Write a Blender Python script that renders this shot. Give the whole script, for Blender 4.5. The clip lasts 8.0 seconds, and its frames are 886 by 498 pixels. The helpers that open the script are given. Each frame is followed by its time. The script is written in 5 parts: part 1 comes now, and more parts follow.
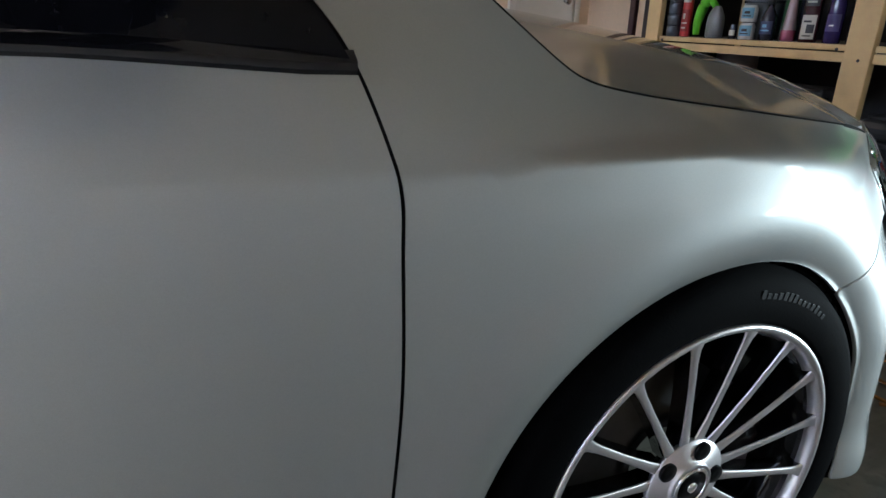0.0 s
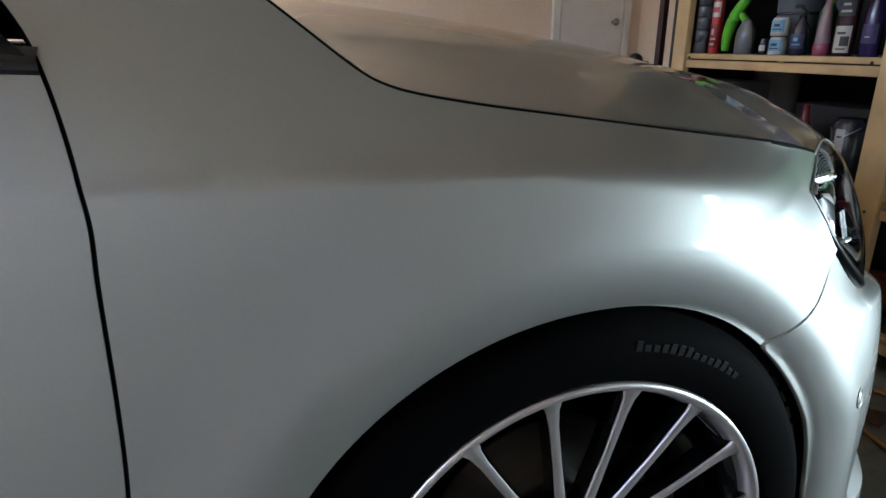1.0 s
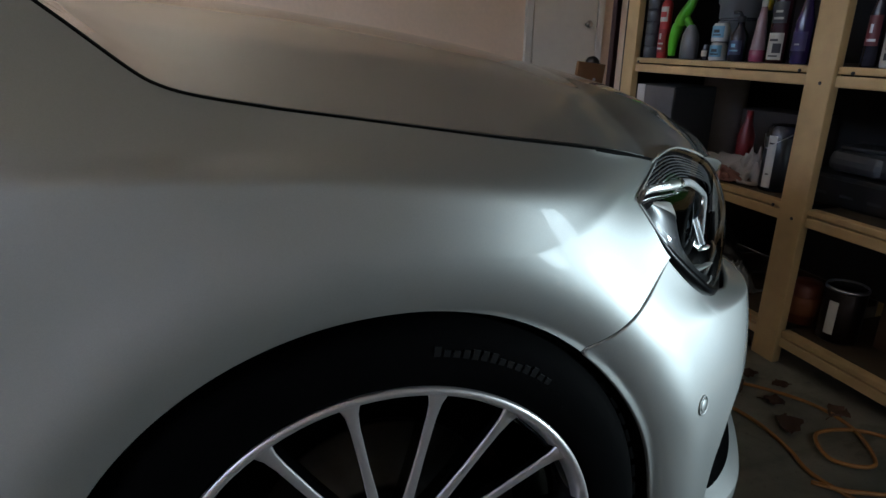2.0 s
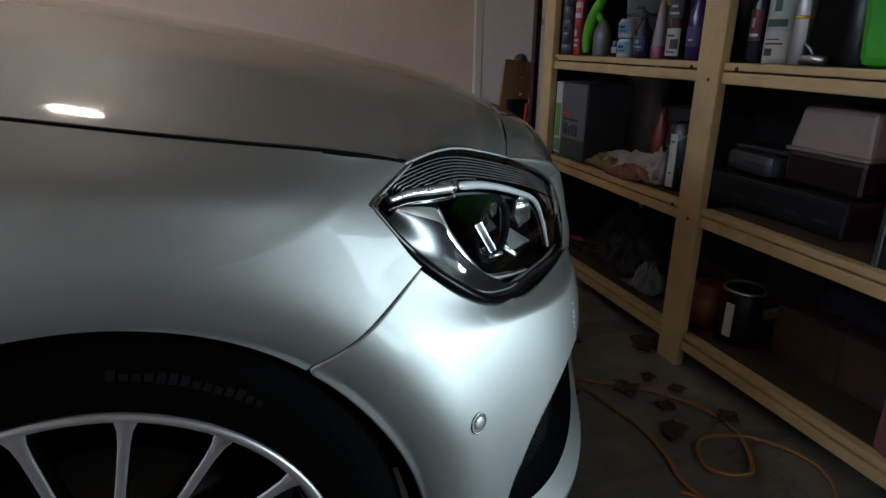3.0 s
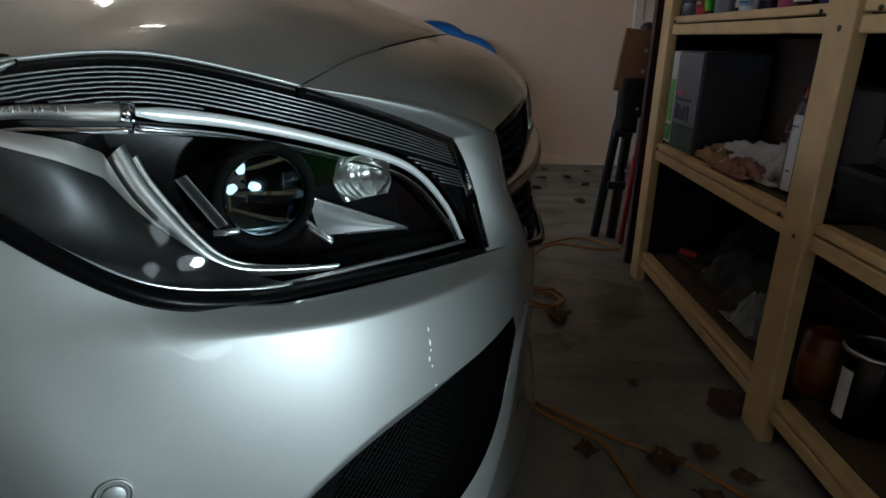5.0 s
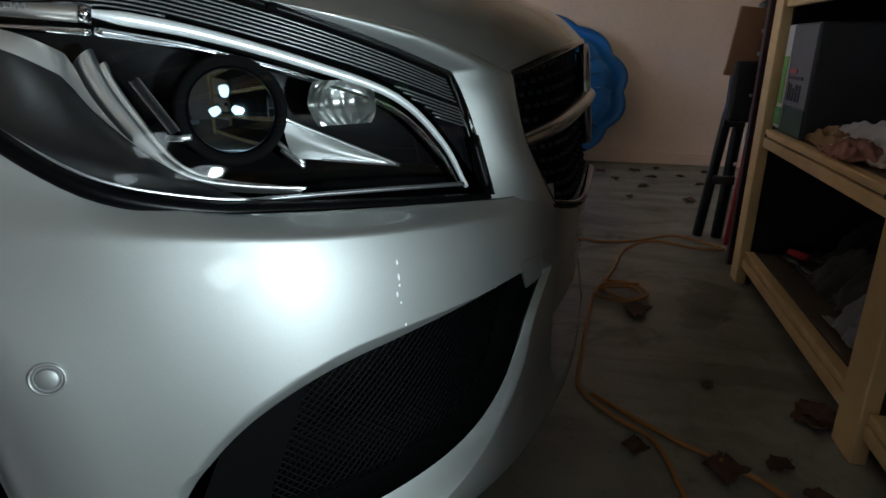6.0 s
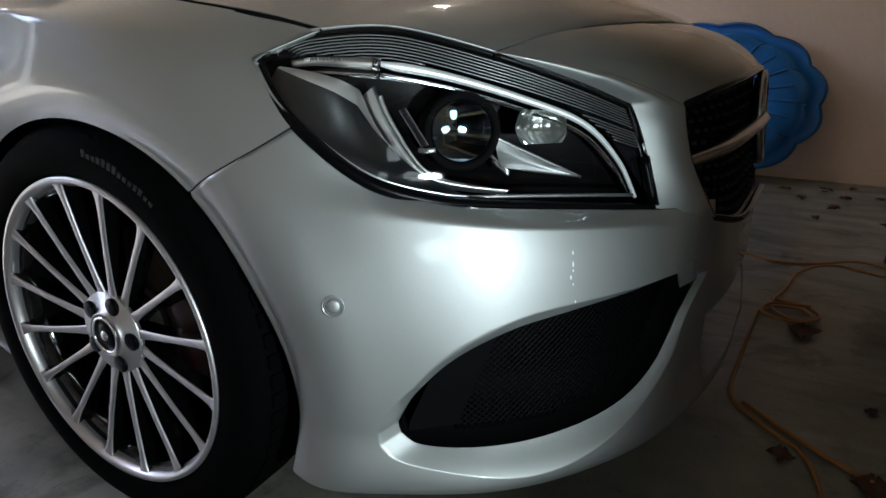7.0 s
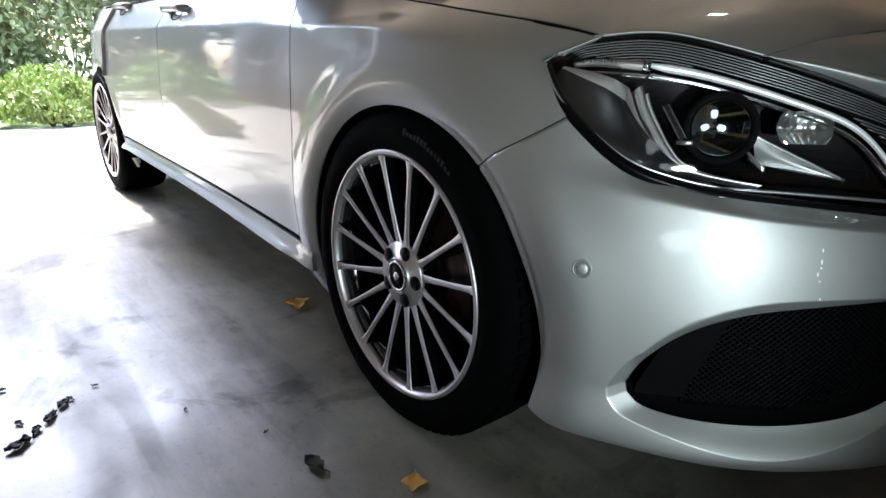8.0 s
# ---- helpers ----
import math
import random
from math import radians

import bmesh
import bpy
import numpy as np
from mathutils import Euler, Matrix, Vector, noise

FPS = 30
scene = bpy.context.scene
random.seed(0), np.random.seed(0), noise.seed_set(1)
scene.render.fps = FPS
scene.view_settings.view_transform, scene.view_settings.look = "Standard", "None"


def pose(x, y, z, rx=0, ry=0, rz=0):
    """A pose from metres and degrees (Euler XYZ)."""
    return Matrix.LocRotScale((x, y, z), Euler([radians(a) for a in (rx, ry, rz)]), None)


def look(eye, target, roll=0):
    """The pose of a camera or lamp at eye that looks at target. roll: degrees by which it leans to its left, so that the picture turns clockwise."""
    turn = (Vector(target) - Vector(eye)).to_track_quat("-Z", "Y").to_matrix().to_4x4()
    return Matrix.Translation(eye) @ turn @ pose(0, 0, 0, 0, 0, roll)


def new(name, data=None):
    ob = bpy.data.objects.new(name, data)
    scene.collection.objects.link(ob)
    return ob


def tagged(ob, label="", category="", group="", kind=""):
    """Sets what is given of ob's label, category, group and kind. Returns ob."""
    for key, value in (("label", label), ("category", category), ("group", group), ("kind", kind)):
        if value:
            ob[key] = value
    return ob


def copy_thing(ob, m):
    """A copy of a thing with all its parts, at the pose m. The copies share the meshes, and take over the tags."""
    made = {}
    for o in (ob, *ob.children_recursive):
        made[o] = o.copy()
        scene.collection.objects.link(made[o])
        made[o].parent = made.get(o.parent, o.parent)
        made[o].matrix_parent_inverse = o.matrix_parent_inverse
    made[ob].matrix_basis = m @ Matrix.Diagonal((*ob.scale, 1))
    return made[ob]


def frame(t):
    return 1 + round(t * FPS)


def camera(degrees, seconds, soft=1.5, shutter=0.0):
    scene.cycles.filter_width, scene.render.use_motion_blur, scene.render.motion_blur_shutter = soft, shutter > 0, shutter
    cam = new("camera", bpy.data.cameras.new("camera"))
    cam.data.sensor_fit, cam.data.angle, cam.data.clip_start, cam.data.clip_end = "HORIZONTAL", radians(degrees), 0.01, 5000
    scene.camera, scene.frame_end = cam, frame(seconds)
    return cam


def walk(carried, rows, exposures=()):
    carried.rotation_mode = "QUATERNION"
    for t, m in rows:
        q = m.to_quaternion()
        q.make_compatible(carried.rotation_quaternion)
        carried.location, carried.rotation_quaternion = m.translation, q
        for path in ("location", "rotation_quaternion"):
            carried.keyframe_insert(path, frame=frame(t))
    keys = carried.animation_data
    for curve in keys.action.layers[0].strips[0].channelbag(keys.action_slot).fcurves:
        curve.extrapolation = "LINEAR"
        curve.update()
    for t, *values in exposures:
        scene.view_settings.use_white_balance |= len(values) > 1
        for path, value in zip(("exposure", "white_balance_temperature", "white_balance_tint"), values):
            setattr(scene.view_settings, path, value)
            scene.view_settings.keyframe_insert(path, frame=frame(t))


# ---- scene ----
cam = camera(72.3, 8.0)
PATH = [
    (0, (-0.571, -1.303, 0.891), (0.212, 0.392, 0.175), 1.0),
    (0.5, (-0.411, -1.301, 0.869), (0.303, 0.451, 0.219), -0.0),
    (1, (-0.292, -1.314, 0.867), (0.275, 0.494, 0.225), -0.0),
    (1.2, (-0.247, -1.324, 0.877), (0.289, 0.492, 0.233), -0.1),
    (2.3, (-0.035, -1.386, 0.873), (0.552, 0.413, 0.227), 1.1),
    (2.5, (0.032, -1.394, 0.876), (0.621, 0.404, 0.229), 0.9),
    (3, (0.172, -1.407, 0.872), (0.771, 0.388, 0.225), 0.7),
    (3.5, (0.273, -1.422, 0.85), (0.826, 0.385, 0.195), 1.0),
    (3.8, (0.321, -1.413, 0.835), (0.625, 0.453, 0.188), 0.1),
    (4, (0.364, -1.397, 0.831), (0.516, 0.486, 0.174), 0.3),
    (4.5, (0.499, -1.295, 0.823), (0.512, 0.586, 0.145), 1.1),
    (5, (0.650, -1.194, 0.765), (0.643, 0.696, 0.103), 1.1),
    (5.2, (0.695, -1.156, 0.741), (0.612, 0.727, 0.066), 1.4),
    (6.3, (0.799, -1.185, 0.683), (0.297, 0.645, 0.051), 0.2),
    (6.5, (0.799, -1.23, 0.698), (0.227, 0.578, 0.063), 0.4),
    (7, (0.825, -1.34, 0.731), (-0.072, 0.328, 0.087), 0.5),
    (7.5, (0.847, -1.421, 0.722), (-0.349, 0.051, 0.088), 0.5),
    (8, (0.901, -1.47, 0.721), (-0.587, -0.283, 0.104), 0.6),
]
EXPOSURES = [(0.0, 4.4, 5750, 10), (1.0, 4.35, 5750, 10), (2.5, 3.35, 5700, 10), (3.5, 3.4, 5700, 10), (5.0, 3.35, 5800, 9), (6.5, 3.6, 5950, 11), (8.0, 3.5, 6100, 13)]
walk(cam, [(t, look(eye, target, roll)) for t, eye, target, roll in PATH], EXPOSURES)

# ---- light ----
world = bpy.data.worlds.new("overcast_sky")
scene.world = world
world.use_nodes = True
wn = world.node_tree
sky = wn.nodes.new("ShaderNodeTexSky")
sky.sky_type, sky.sun_disc = "NISHITA", False
sky.sun_elevation, sky.sun_rotation = radians(60), radians(275)
sky.air_density, sky.dust_density = 1.0, 3.0
wn.nodes["Background"].inputs["Strength"].default_value = 0.15
wn.links.new(sky.outputs[0], wn.nodes["Background"].inputs["Color"])

sun = new("sun", bpy.data.lights.new("sun", "SUN"))
sun.data.energy, sun.data.angle, sun.data.color = 3.0, radians(6), (1.0, 0.96, 0.9)
sun.matrix_world = look((-5, -0.4, 9), (0, 0, 0))

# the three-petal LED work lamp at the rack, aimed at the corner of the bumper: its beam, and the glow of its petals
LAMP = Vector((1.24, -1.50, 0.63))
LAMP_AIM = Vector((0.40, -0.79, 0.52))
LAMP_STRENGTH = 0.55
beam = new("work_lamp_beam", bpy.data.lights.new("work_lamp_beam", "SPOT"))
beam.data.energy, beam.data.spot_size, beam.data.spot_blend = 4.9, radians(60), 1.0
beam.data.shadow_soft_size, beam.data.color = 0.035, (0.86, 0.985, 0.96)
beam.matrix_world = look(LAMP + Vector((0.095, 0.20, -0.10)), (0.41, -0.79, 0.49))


# ---- materials ----
def material(name, colour, rough=0.5, metal=0.0, coat=0.0, vary=0.15, scale=30.0, bump=0.0, bump_scale=200.0, big=3.0, spec=0.5, flake=0.0):
    """A procedural surface: colour broken up at two scales, with fine relief."""
    m = bpy.data.materials.new(name)
    m.use_nodes = True
    nt = m.node_tree
    b = nt.nodes["Principled BSDF"]
    L = nt.links.new
    b.inputs["Roughness"].default_value = rough
    b.inputs["Metallic"].default_value = metal
    b.inputs["Specular IOR Level"].default_value = spec
    b.inputs["Coat Weight"].default_value = coat
    b.inputs["Coat Roughness"].default_value = 0.03
    b.inputs["Coat IOR"].default_value = 1.52
    geo = nt.nodes.new("ShaderNodeNewGeometry")
    fine = nt.nodes.new("ShaderNodeTexNoise")
    fine.inputs["Scale"].default_value, fine.inputs["Detail"].default_value = scale, 5.0
    wide = nt.nodes.new("ShaderNodeTexNoise")
    wide.inputs["Scale"].default_value, wide.inputs["Detail"].default_value = big, 3.0
    L(geo.outputs["Position"], fine.inputs["Vector"]), L(geo.outputs["Position"], wide.inputs["Vector"])
    add = nt.nodes.new("ShaderNodeMath")
    add.operation = "ADD"
    L(fine.outputs["Fac"], add.inputs[0]), L(wide.outputs["Fac"], add.inputs[1])
    ramp = nt.nodes.new("ShaderNodeMapRange")
    ramp.inputs["From Min"].default_value, ramp.inputs["From Max"].default_value = 0.6, 1.4
    ramp.inputs["To Min"].default_value, ramp.inputs["To Max"].default_value = 1 - vary, 1 + vary
    L(add.outputs[0], ramp.inputs["Value"])
    mul = nt.nodes.new("ShaderNodeVectorMath")
    mul.operation = "SCALE"
    mul.inputs[0].default_value = colour
    L(ramp.outputs[0], mul.inputs["Scale"])
    L(mul.outputs[0], b.inputs["Base Color"])
    if bump:
        bn = nt.nodes.new("ShaderNodeTexNoise")
        bn.inputs["Scale"].default_value, bn.inputs["Detail"].default_value = bump_scale, 4.0
        L(geo.outputs["Position"], bn.inputs["Vector"])
        bp = nt.nodes.new("ShaderNodeBump")
        bp.inputs["Strength"].default_value, bp.inputs["Distance"].default_value = bump, 0.002
        L(bn.outputs["Fac"], bp.inputs["Height"]), L(bp.outputs[0], b.inputs["Normal"])
    if flake:
        vn = nt.nodes.new("ShaderNodeTexVoronoi")
        vn.inputs["Scale"].default_value = 2500.0
        L(geo.outputs["Position"], vn.inputs["Vector"])
        fm = nt.nodes.new("ShaderNodeMapRange")
        fm.inputs["To Min"].default_value, fm.inputs["To Max"].default_value = rough - flake, rough + flake
        L(vn.outputs["Color"], fm.inputs["Value"]), L(fm.outputs[0], b.inputs["Roughness"])
    return m


def glow(name, colour, strength):
    m = bpy.data.materials.new(name)
    m.use_nodes = True
    b = m.node_tree.nodes["Principled BSDF"]
    b.inputs["Base Color"].default_value = (*colour, 1)
    b.inputs["Emission Color"].default_value = (*colour, 1)
    b.inputs["Emission Strength"].default_value = strength
    return m


def thin_cover(name):
    """A thin clear shell: what lies behind shows through, and it mirrors more at a slant."""
    m = bpy.data.materials.new(name)
    m.use_nodes = True
    nt = m.node_tree
    nt.nodes.remove(nt.nodes["Principled BSDF"])
    clear, shine, slant, mix = (nt.nodes.new(k) for k in ("ShaderNodeBsdfTransparent", "ShaderNodeBsdfGlossy", "ShaderNodeFresnel", "ShaderNodeMixShader"))
    clear.inputs["Color"].default_value = (0.93, 0.935, 0.93, 1)
    shine.inputs["Roughness"].default_value = 0.02
    slant.inputs["IOR"].default_value = 1.38
    nt.links.new(slant.outputs[0], mix.inputs["Fac"])
    nt.links.new(clear.outputs[0], mix.inputs[1]), nt.links.new(shine.outputs[0], mix.inputs[2])
    nt.links.new(mix.outputs[0], nt.nodes["Material Output"].inputs["Surface"])
    return m


PAINT = material("silver_metallic_paint", (0.315, 0.322, 0.313), 0.54, 0.90, 1.0, 0.03, 500, flake=0.08)
PAINT.node_tree.nodes["Principled BSDF"].inputs["Coat Roughness"].default_value = 0.05
PAINT.node_tree.nodes["Principled BSDF"].inputs["Coat IOR"].default_value = 1.42
LINER = material("black_felt_liner", (0.0013, 0.0013, 0.0013), 0.9, 0, 0, 0.3, 80, 0.3, spec=0.1)
BLACK = material("black_plastic", (0.0011, 0.0011, 0.0012), 0.75, 0, 0, 0.3, 80, 0.15, spec=0.05)
GLOSS = material("gloss_black_plastic", (0.004, 0.004, 0.005), 0.10, 0, 0.0, 0.1, spec=0.4)
RUBBER = material("tyre_rubber", (0.0010, 0.0010, 0.0011), 0.8, 0, 0, 0.35, 60, 0.2, 400, spec=0.02)
RUBBER_MARK = material("tyre_lettering_rubber", (0.0028, 0.0028, 0.0028), 0.6, 0, 0, 0.2, spec=0.12)
RUBBER_LIT = material("tyre_sidewall_band_rubber", (0.004, 0.004, 0.0042), 0.8, 0, 0, 0.3, 60, spec=0.2)
TRAY = material("black_lamp_tray", (0.0018, 0.0018, 0.002), 0.3, 0, 0, 0.1, spec=0.06)
CHROME = material("chrome", (0.75, 0.76, 0.78), 0.08, 1.0, 0, 0.03)
DULL_CHROME = material("satin_chrome", (0.5, 0.51, 0.53), 0.25, 1.0, 0, 0.05)
MACHINED = material("machined_alloy", (0.43, 0.41, 0.41), 0.40, 0.85, 0.2, 0.06, 300)
WHEEL_BLACK = material("gloss_black_wheel_paint", (0.002, 0.002, 0.0022), 0.08, 0, 0.0, 0.1, spec=0.5)
DISC = material("brake_disc_iron", (0.04, 0.038, 0.036), 0.4, 1.0, 0, 0.2, 60)
CALIPER = material("red_brake_caliper", (0.018, 0.0018, 0.0018), 0.4, 0, 0.3, 0.1)
TINT = material("tinted_window_glass", (0.003, 0.003, 0.004), 0.03, 0, 0.0, 0.1, spec=0.12)
CLEAR = thin_cover("headlamp_cover")
WOOD = material("pine_shelf_timber", (0.48, 0.33, 0.15), 0.55, 0, 0, 0.22, 14, 0.3, 60)
CONCRETE = material("concrete_floor", (0.140, 0.135, 0.114), 0.45, 0, 0, 0.4, 9, 0.2, 60, 1.6, spec=1.0)
def stained_floor(m):
    """Broad damp stains with drying edges, dragged smears, pale scuffs, cracks of grime and specks on the plain concrete."""
    nt = m.node_tree
    L = nt.links.new
    b = nt.nodes["Principled BSDF"]
    old = b.inputs["Base Color"].links[0].from_socket
    geo = nt.nodes.new("ShaderNodeNewGeometry")

    def noise(scale, detail, distort=0.0, stretch=None, rough=0.5):
        n = nt.nodes.new("ShaderNodeTexNoise")
        n.inputs["Scale"].default_value, n.inputs["Detail"].default_value, n.inputs["Distortion"].default_value = scale, detail, distort
        n.inputs["Roughness"].default_value = rough
        vec = geo.outputs["Position"]
        if stretch:
            mp = nt.nodes.new("ShaderNodeMapping")
            mp.inputs["Rotation"].default_value = (0, 0, radians(stretch[0]))
            mp.inputs["Scale"].default_value = stretch[1:]
            L(vec, mp.inputs["Vector"])
            vec = mp.outputs[0]
        L(vec, n.inputs["Vector"])
        return n.outputs["Fac"]

    def ramp(fac, *stops):
        r = nt.nodes.new("ShaderNodeValToRGB")
        while len(r.color_ramp.elements) < len(stops):
            r.color_ramp.elements.new(0.5)
        for e, (at, c) in zip(r.color_ramp.elements, stops):
            e.position, e.color = at, (c, c, c * 0.99, 1)
        L(fac, r.inputs["Fac"])
        return r.outputs["Color"]

    damp = noise(1.1, 8.0, 0.5)
    layers = [ramp(damp, (0.34, 0.74), (0.62, 1.16)),
              ramp(noise(2.6, 7.0, 0.9, rough=0.62), (0.37, 0.70), (0.41, 0.82), (0.44, 1.0), (0.58, 1.04), (0.64, 1.25)),
              ramp(noise(2.2, 6.0, 0.4, (24, 0.6, 3.6, 1)), (0.36, 0.78), (0.46, 1.0), (0.64, 1.0), (0.72, 1.18)),
              ramp(noise(9.0, 7.0, 1.2, rough=0.6), (0.28, 0.60), (0.40, 0.90), (0.46, 1.0), (0.62, 1.0), (0.70, 1.16)),
              ramp(noise(70.0, 4.0), (0.27, 0.62), (0.40, 1.0))]
    for colour in layers:
        mix = nt.nodes.new("ShaderNodeVectorMath")
        mix.operation = "MULTIPLY"
        L(old, mix.inputs[0]), L(colour, mix.inputs[1])
        old = mix.outputs[0]
    L(old, b.inputs["Base Color"])
    # dirt and dry stains dull the sheen
    sheen = nt.nodes.new("ShaderNodeMath")
    sheen.operation = "MULTIPLY"
    L(layers[1], sheen.inputs[0]), L(layers[2], sheen.inputs[1])
    dull = nt.nodes.new("ShaderNodeMapRange")
    dull.inputs["From Min"].default_value, dull.inputs["From Max"].default_value = 0.60, 1.0
    dull.inputs["To Min"].default_value, dull.inputs["To Max"].default_value = 0.25, 1.0
    L(sheen.outputs[0], dull.inputs["Value"]), L(dull.outputs[0], b.inputs["Specular IOR Level"])
    # trowel marks under the fine grain
    wave = nt.nodes.new("ShaderNodeBump")
    wave.inputs["Strength"].default_value, wave.inputs["Distance"].default_value = 0.30, 0.006
    L(noise(7.0, 6.0, 0.8, (24, 0.6, 1.8, 1)), wave.inputs["Height"])
    L(wave.outputs[0], b.inputs["Normal"].links[0].from_node.inputs["Normal"])
    # smears are glossier than the dry slab
    smear = noise(2.0, 7.0, 0.7, (24, 0.7, 2.6, 1), 0.6)
    both = nt.nodes.new("ShaderNodeMath")
    both.operation = "ADD"
    L(damp, both.inputs[0]), L(smear, both.inputs[1])
    rr = nt.nodes.new("ShaderNodeMapRange")
    rr.inputs["From Min"].default_value, rr.inputs["From Max"].default_value = 0.80, 1.20
    rr.inputs["To Min"].default_value, rr.inputs["To Max"].default_value = 0.30, 0.60
    L(both.outputs[0], rr.inputs["Value"]), L(rr.outputs[0], b.inputs["Roughness"])


stained_floor(CONCRETE)
WALL = material("beige_painted_wall", (0.78, 0.62, 0.485), 0.7, 0, 0, 0.06, 40, 0.15, 150)
CEIL = material("ceiling_board", (0.62, 0.535, 0.46), 0.8, 0, 0, 0.08)
WHITE = material("white_door_paint", (0.7, 0.68, 0.64), 0.45, 0, 0, 0.05, 20)


# ---- mesh helpers ----
def link(name, bm, mat, parent=None, label="", smooth=True):
    bmesh.ops.recalc_face_normals(bm, faces=bm.faces)
    me = bpy.data.meshes.new(name)
    bm.to_mesh(me)
    bm.free()
    me.materials.append(mat)
    if smooth:
        for p in me.polygons:
            p.use_smooth = True
    ob = new(name, me)
    if parent:
        ob.parent = parent
    if label:
        ob["label"] = label
    return ob


def part(name, bm, mat, parent, label="", smooth=True):
    return link(name, bm, mat, parent, label, smooth)


def thing(name, label, category, x=0, y=0, z=0, rz=0, group="", kind=""):
    ob = new(name)
    ob.matrix_world = pose(x, y, z, 0, 0, rz)
    return tagged(ob, label, category, group, kind)


def box(x0, x1, y0, y1, z0, z1, bevel=0.0, bm=None, turn=None):
    bm = bm or bmesh.new()
    m = Matrix.LocRotScale(((x0 + x1) / 2, (y0 + y1) / 2, (z0 + z1) / 2), None, (x1 - x0, y1 - y0, z1 - z0))
    if turn:
        m = turn @ m
    r = bmesh.ops.create_cube(bm, size=1, matrix=m)
    if bevel:
        es = list({e for v in r["verts"] for e in v.link_edges})
        bmesh.ops.bevel(bm, geom=es, offset=bevel, segments=2, affect="EDGES", profile=0.5)
    return bm


def lathe(profile, segments=48, m=None, bm=None, close=False):
    """Turns (radius, height) pairs round z."""
    bm = bm or bmesh.new()
    rings = []
    for r, h in profile:
        ring = [bm.verts.new((r * math.cos(2 * math.pi * k / segments), r * math.sin(2 * math.pi * k / segments), h)) for k in range(segments)]
        rings.append(ring)
    pairs = list(zip(rings, rings[1:])) + ([(rings[-1], rings[0])] if close else [])
    for a, b in pairs:
        for k in range(segments):
            bm.faces.new((a[k], a[(k + 1) % segments], b[(k + 1) % segments], b[k]))
    if not close:
        for ring in (rings[0], rings[-1]):
            bm.faces.new(ring)
    if m:
        bm.transform(m)
    return bm


def grid(rows, bm=None, wrap=False):
    """Faces over a rectangular array of places."""
    bm = bm or bmesh.new()
    vs = [[bm.verts.new(tuple(p)) for p in row] for row in rows]
    for a, b in zip(vs, vs[1:]):
        n = len(a)
        for k in range(n if wrap else n - 1):
            bm.faces.new((a[k], a[(k + 1) % n], b[(k + 1) % n], b[k]))
    return bm


def spline(C, n):
    """n places along a smooth line through C."""
    C = np.asarray(C, float)
    K = len(C)
    E = np.vstack([2 * C[0] - C[1], C, 2 * C[-1] - C[-2]])
    u = np.linspace(0, K - 1, n)
    i = np.minimum(u.astype(int), K - 2)
    f = (u - i)[:, None]
    a, b, c, d = E[i], E[i + 1], E[i + 2], E[i + 3]
    return 0.5 * (2 * b + (c - a) * f + (2 * a - 5 * b + 4 * c - d) * f ** 2 + (3 * b - 3 * c + d - a) * f ** 3)


def even(P, n):
    """The line P again, as n places at equal steps."""
    P = np.asarray(P, float)
    d = np.r_[0, np.cumsum(np.linalg.norm(np.diff(P, axis=0), axis=1))]
    t = np.linspace(0, d[-1], n)
    return np.stack([np.interp(t, d, P[:, k]) for k in range(P.shape[1])], 1)


def tube(line, radius, segments=8, bm=None, taper=None):
    """A round bar along a line."""
    bm = bm or bmesh.new()
    P = [Vector(p) for p in line]
    rows = []
    for i, p in enumerate(P):
        d = (P[min(i + 1, len(P) - 1)] - P[max(i - 1, 0)]).normalized()
        a = d.cross(Vector((0, 0, 1)) if abs(d.z) < 0.9 else Vector((1, 0, 0))).normalized()
        b = d.cross(a)
        r = radius * (taper(i / (len(P) - 1)) if taper else 1)
        rows.append([p + a * r * math.cos(2 * math.pi * k / segments) + b * r * math.sin(2 * math.pi * k / segments) for k in range(segments)])
    grid(rows, bm, True)
    bm.verts.ensure_lookup_table()
    n = len(P) * segments
    tot = len(bm.verts)
    bm.faces.new(bm.verts[tot - n:tot - n + segments])
    bm.faces.new(bm.verts[tot - segments:tot])
    return bm


# ---- the garage ----
def plain(name, x0, x1, y0, y1, z0, z1, mat, label, category):
    return tagged(link(name, box(x0, x1, y0, y1, z0, z1), mat, smooth=False), label, category, kind="structure")


plain("floor", -3.1, 2.6, -3.6, 2.9, -0.12, 0.0, CONCRETE, "bare grey concrete garage floor with stains", "floor")
plain("wall_north", -3.1, 2.6, 2.70, 2.85, 0, 2.5, WALL, "plain beige painted garage wall", "wall")
plain("wall_east", 2.45, 2.6, -3.6, 2.70, 0, 2.5, WALL, "beige painted wall behind the shelves", "wall")
SOUTH = material("pale_painted_wall", (0.52, 0.455, 0.40), 0.7, 0, 0, 0.06, 40, 0.15, 150)
plain("wall_south", -3.1, 2.6, -3.75, -3.6, 0, 2.5, SOUTH, "pale painted garage side wall", "wall")
plain("ceiling", -3.1, 2.6, -3.75, 2.85, 2.5, 2.62, CEIL, "plain plasterboard garage ceiling", "ceiling")
plain("lintel", -3.25, -3.1, -3.75, 2.85, 2.36, 2.62, WALL, "beam over the open garage door", "wall")
PINKISH = material("pinkish_rendered_wall", (0.42, 0.31, 0.27), 0.75, 0, 0, 0.1, 30, 0.2, 100)
plain("wall_west", -3.25, -3.1, -3.75, -2.50, 0, 2.36, PINKISH, "pinkish rendered wall beside the open garage door", "wall")
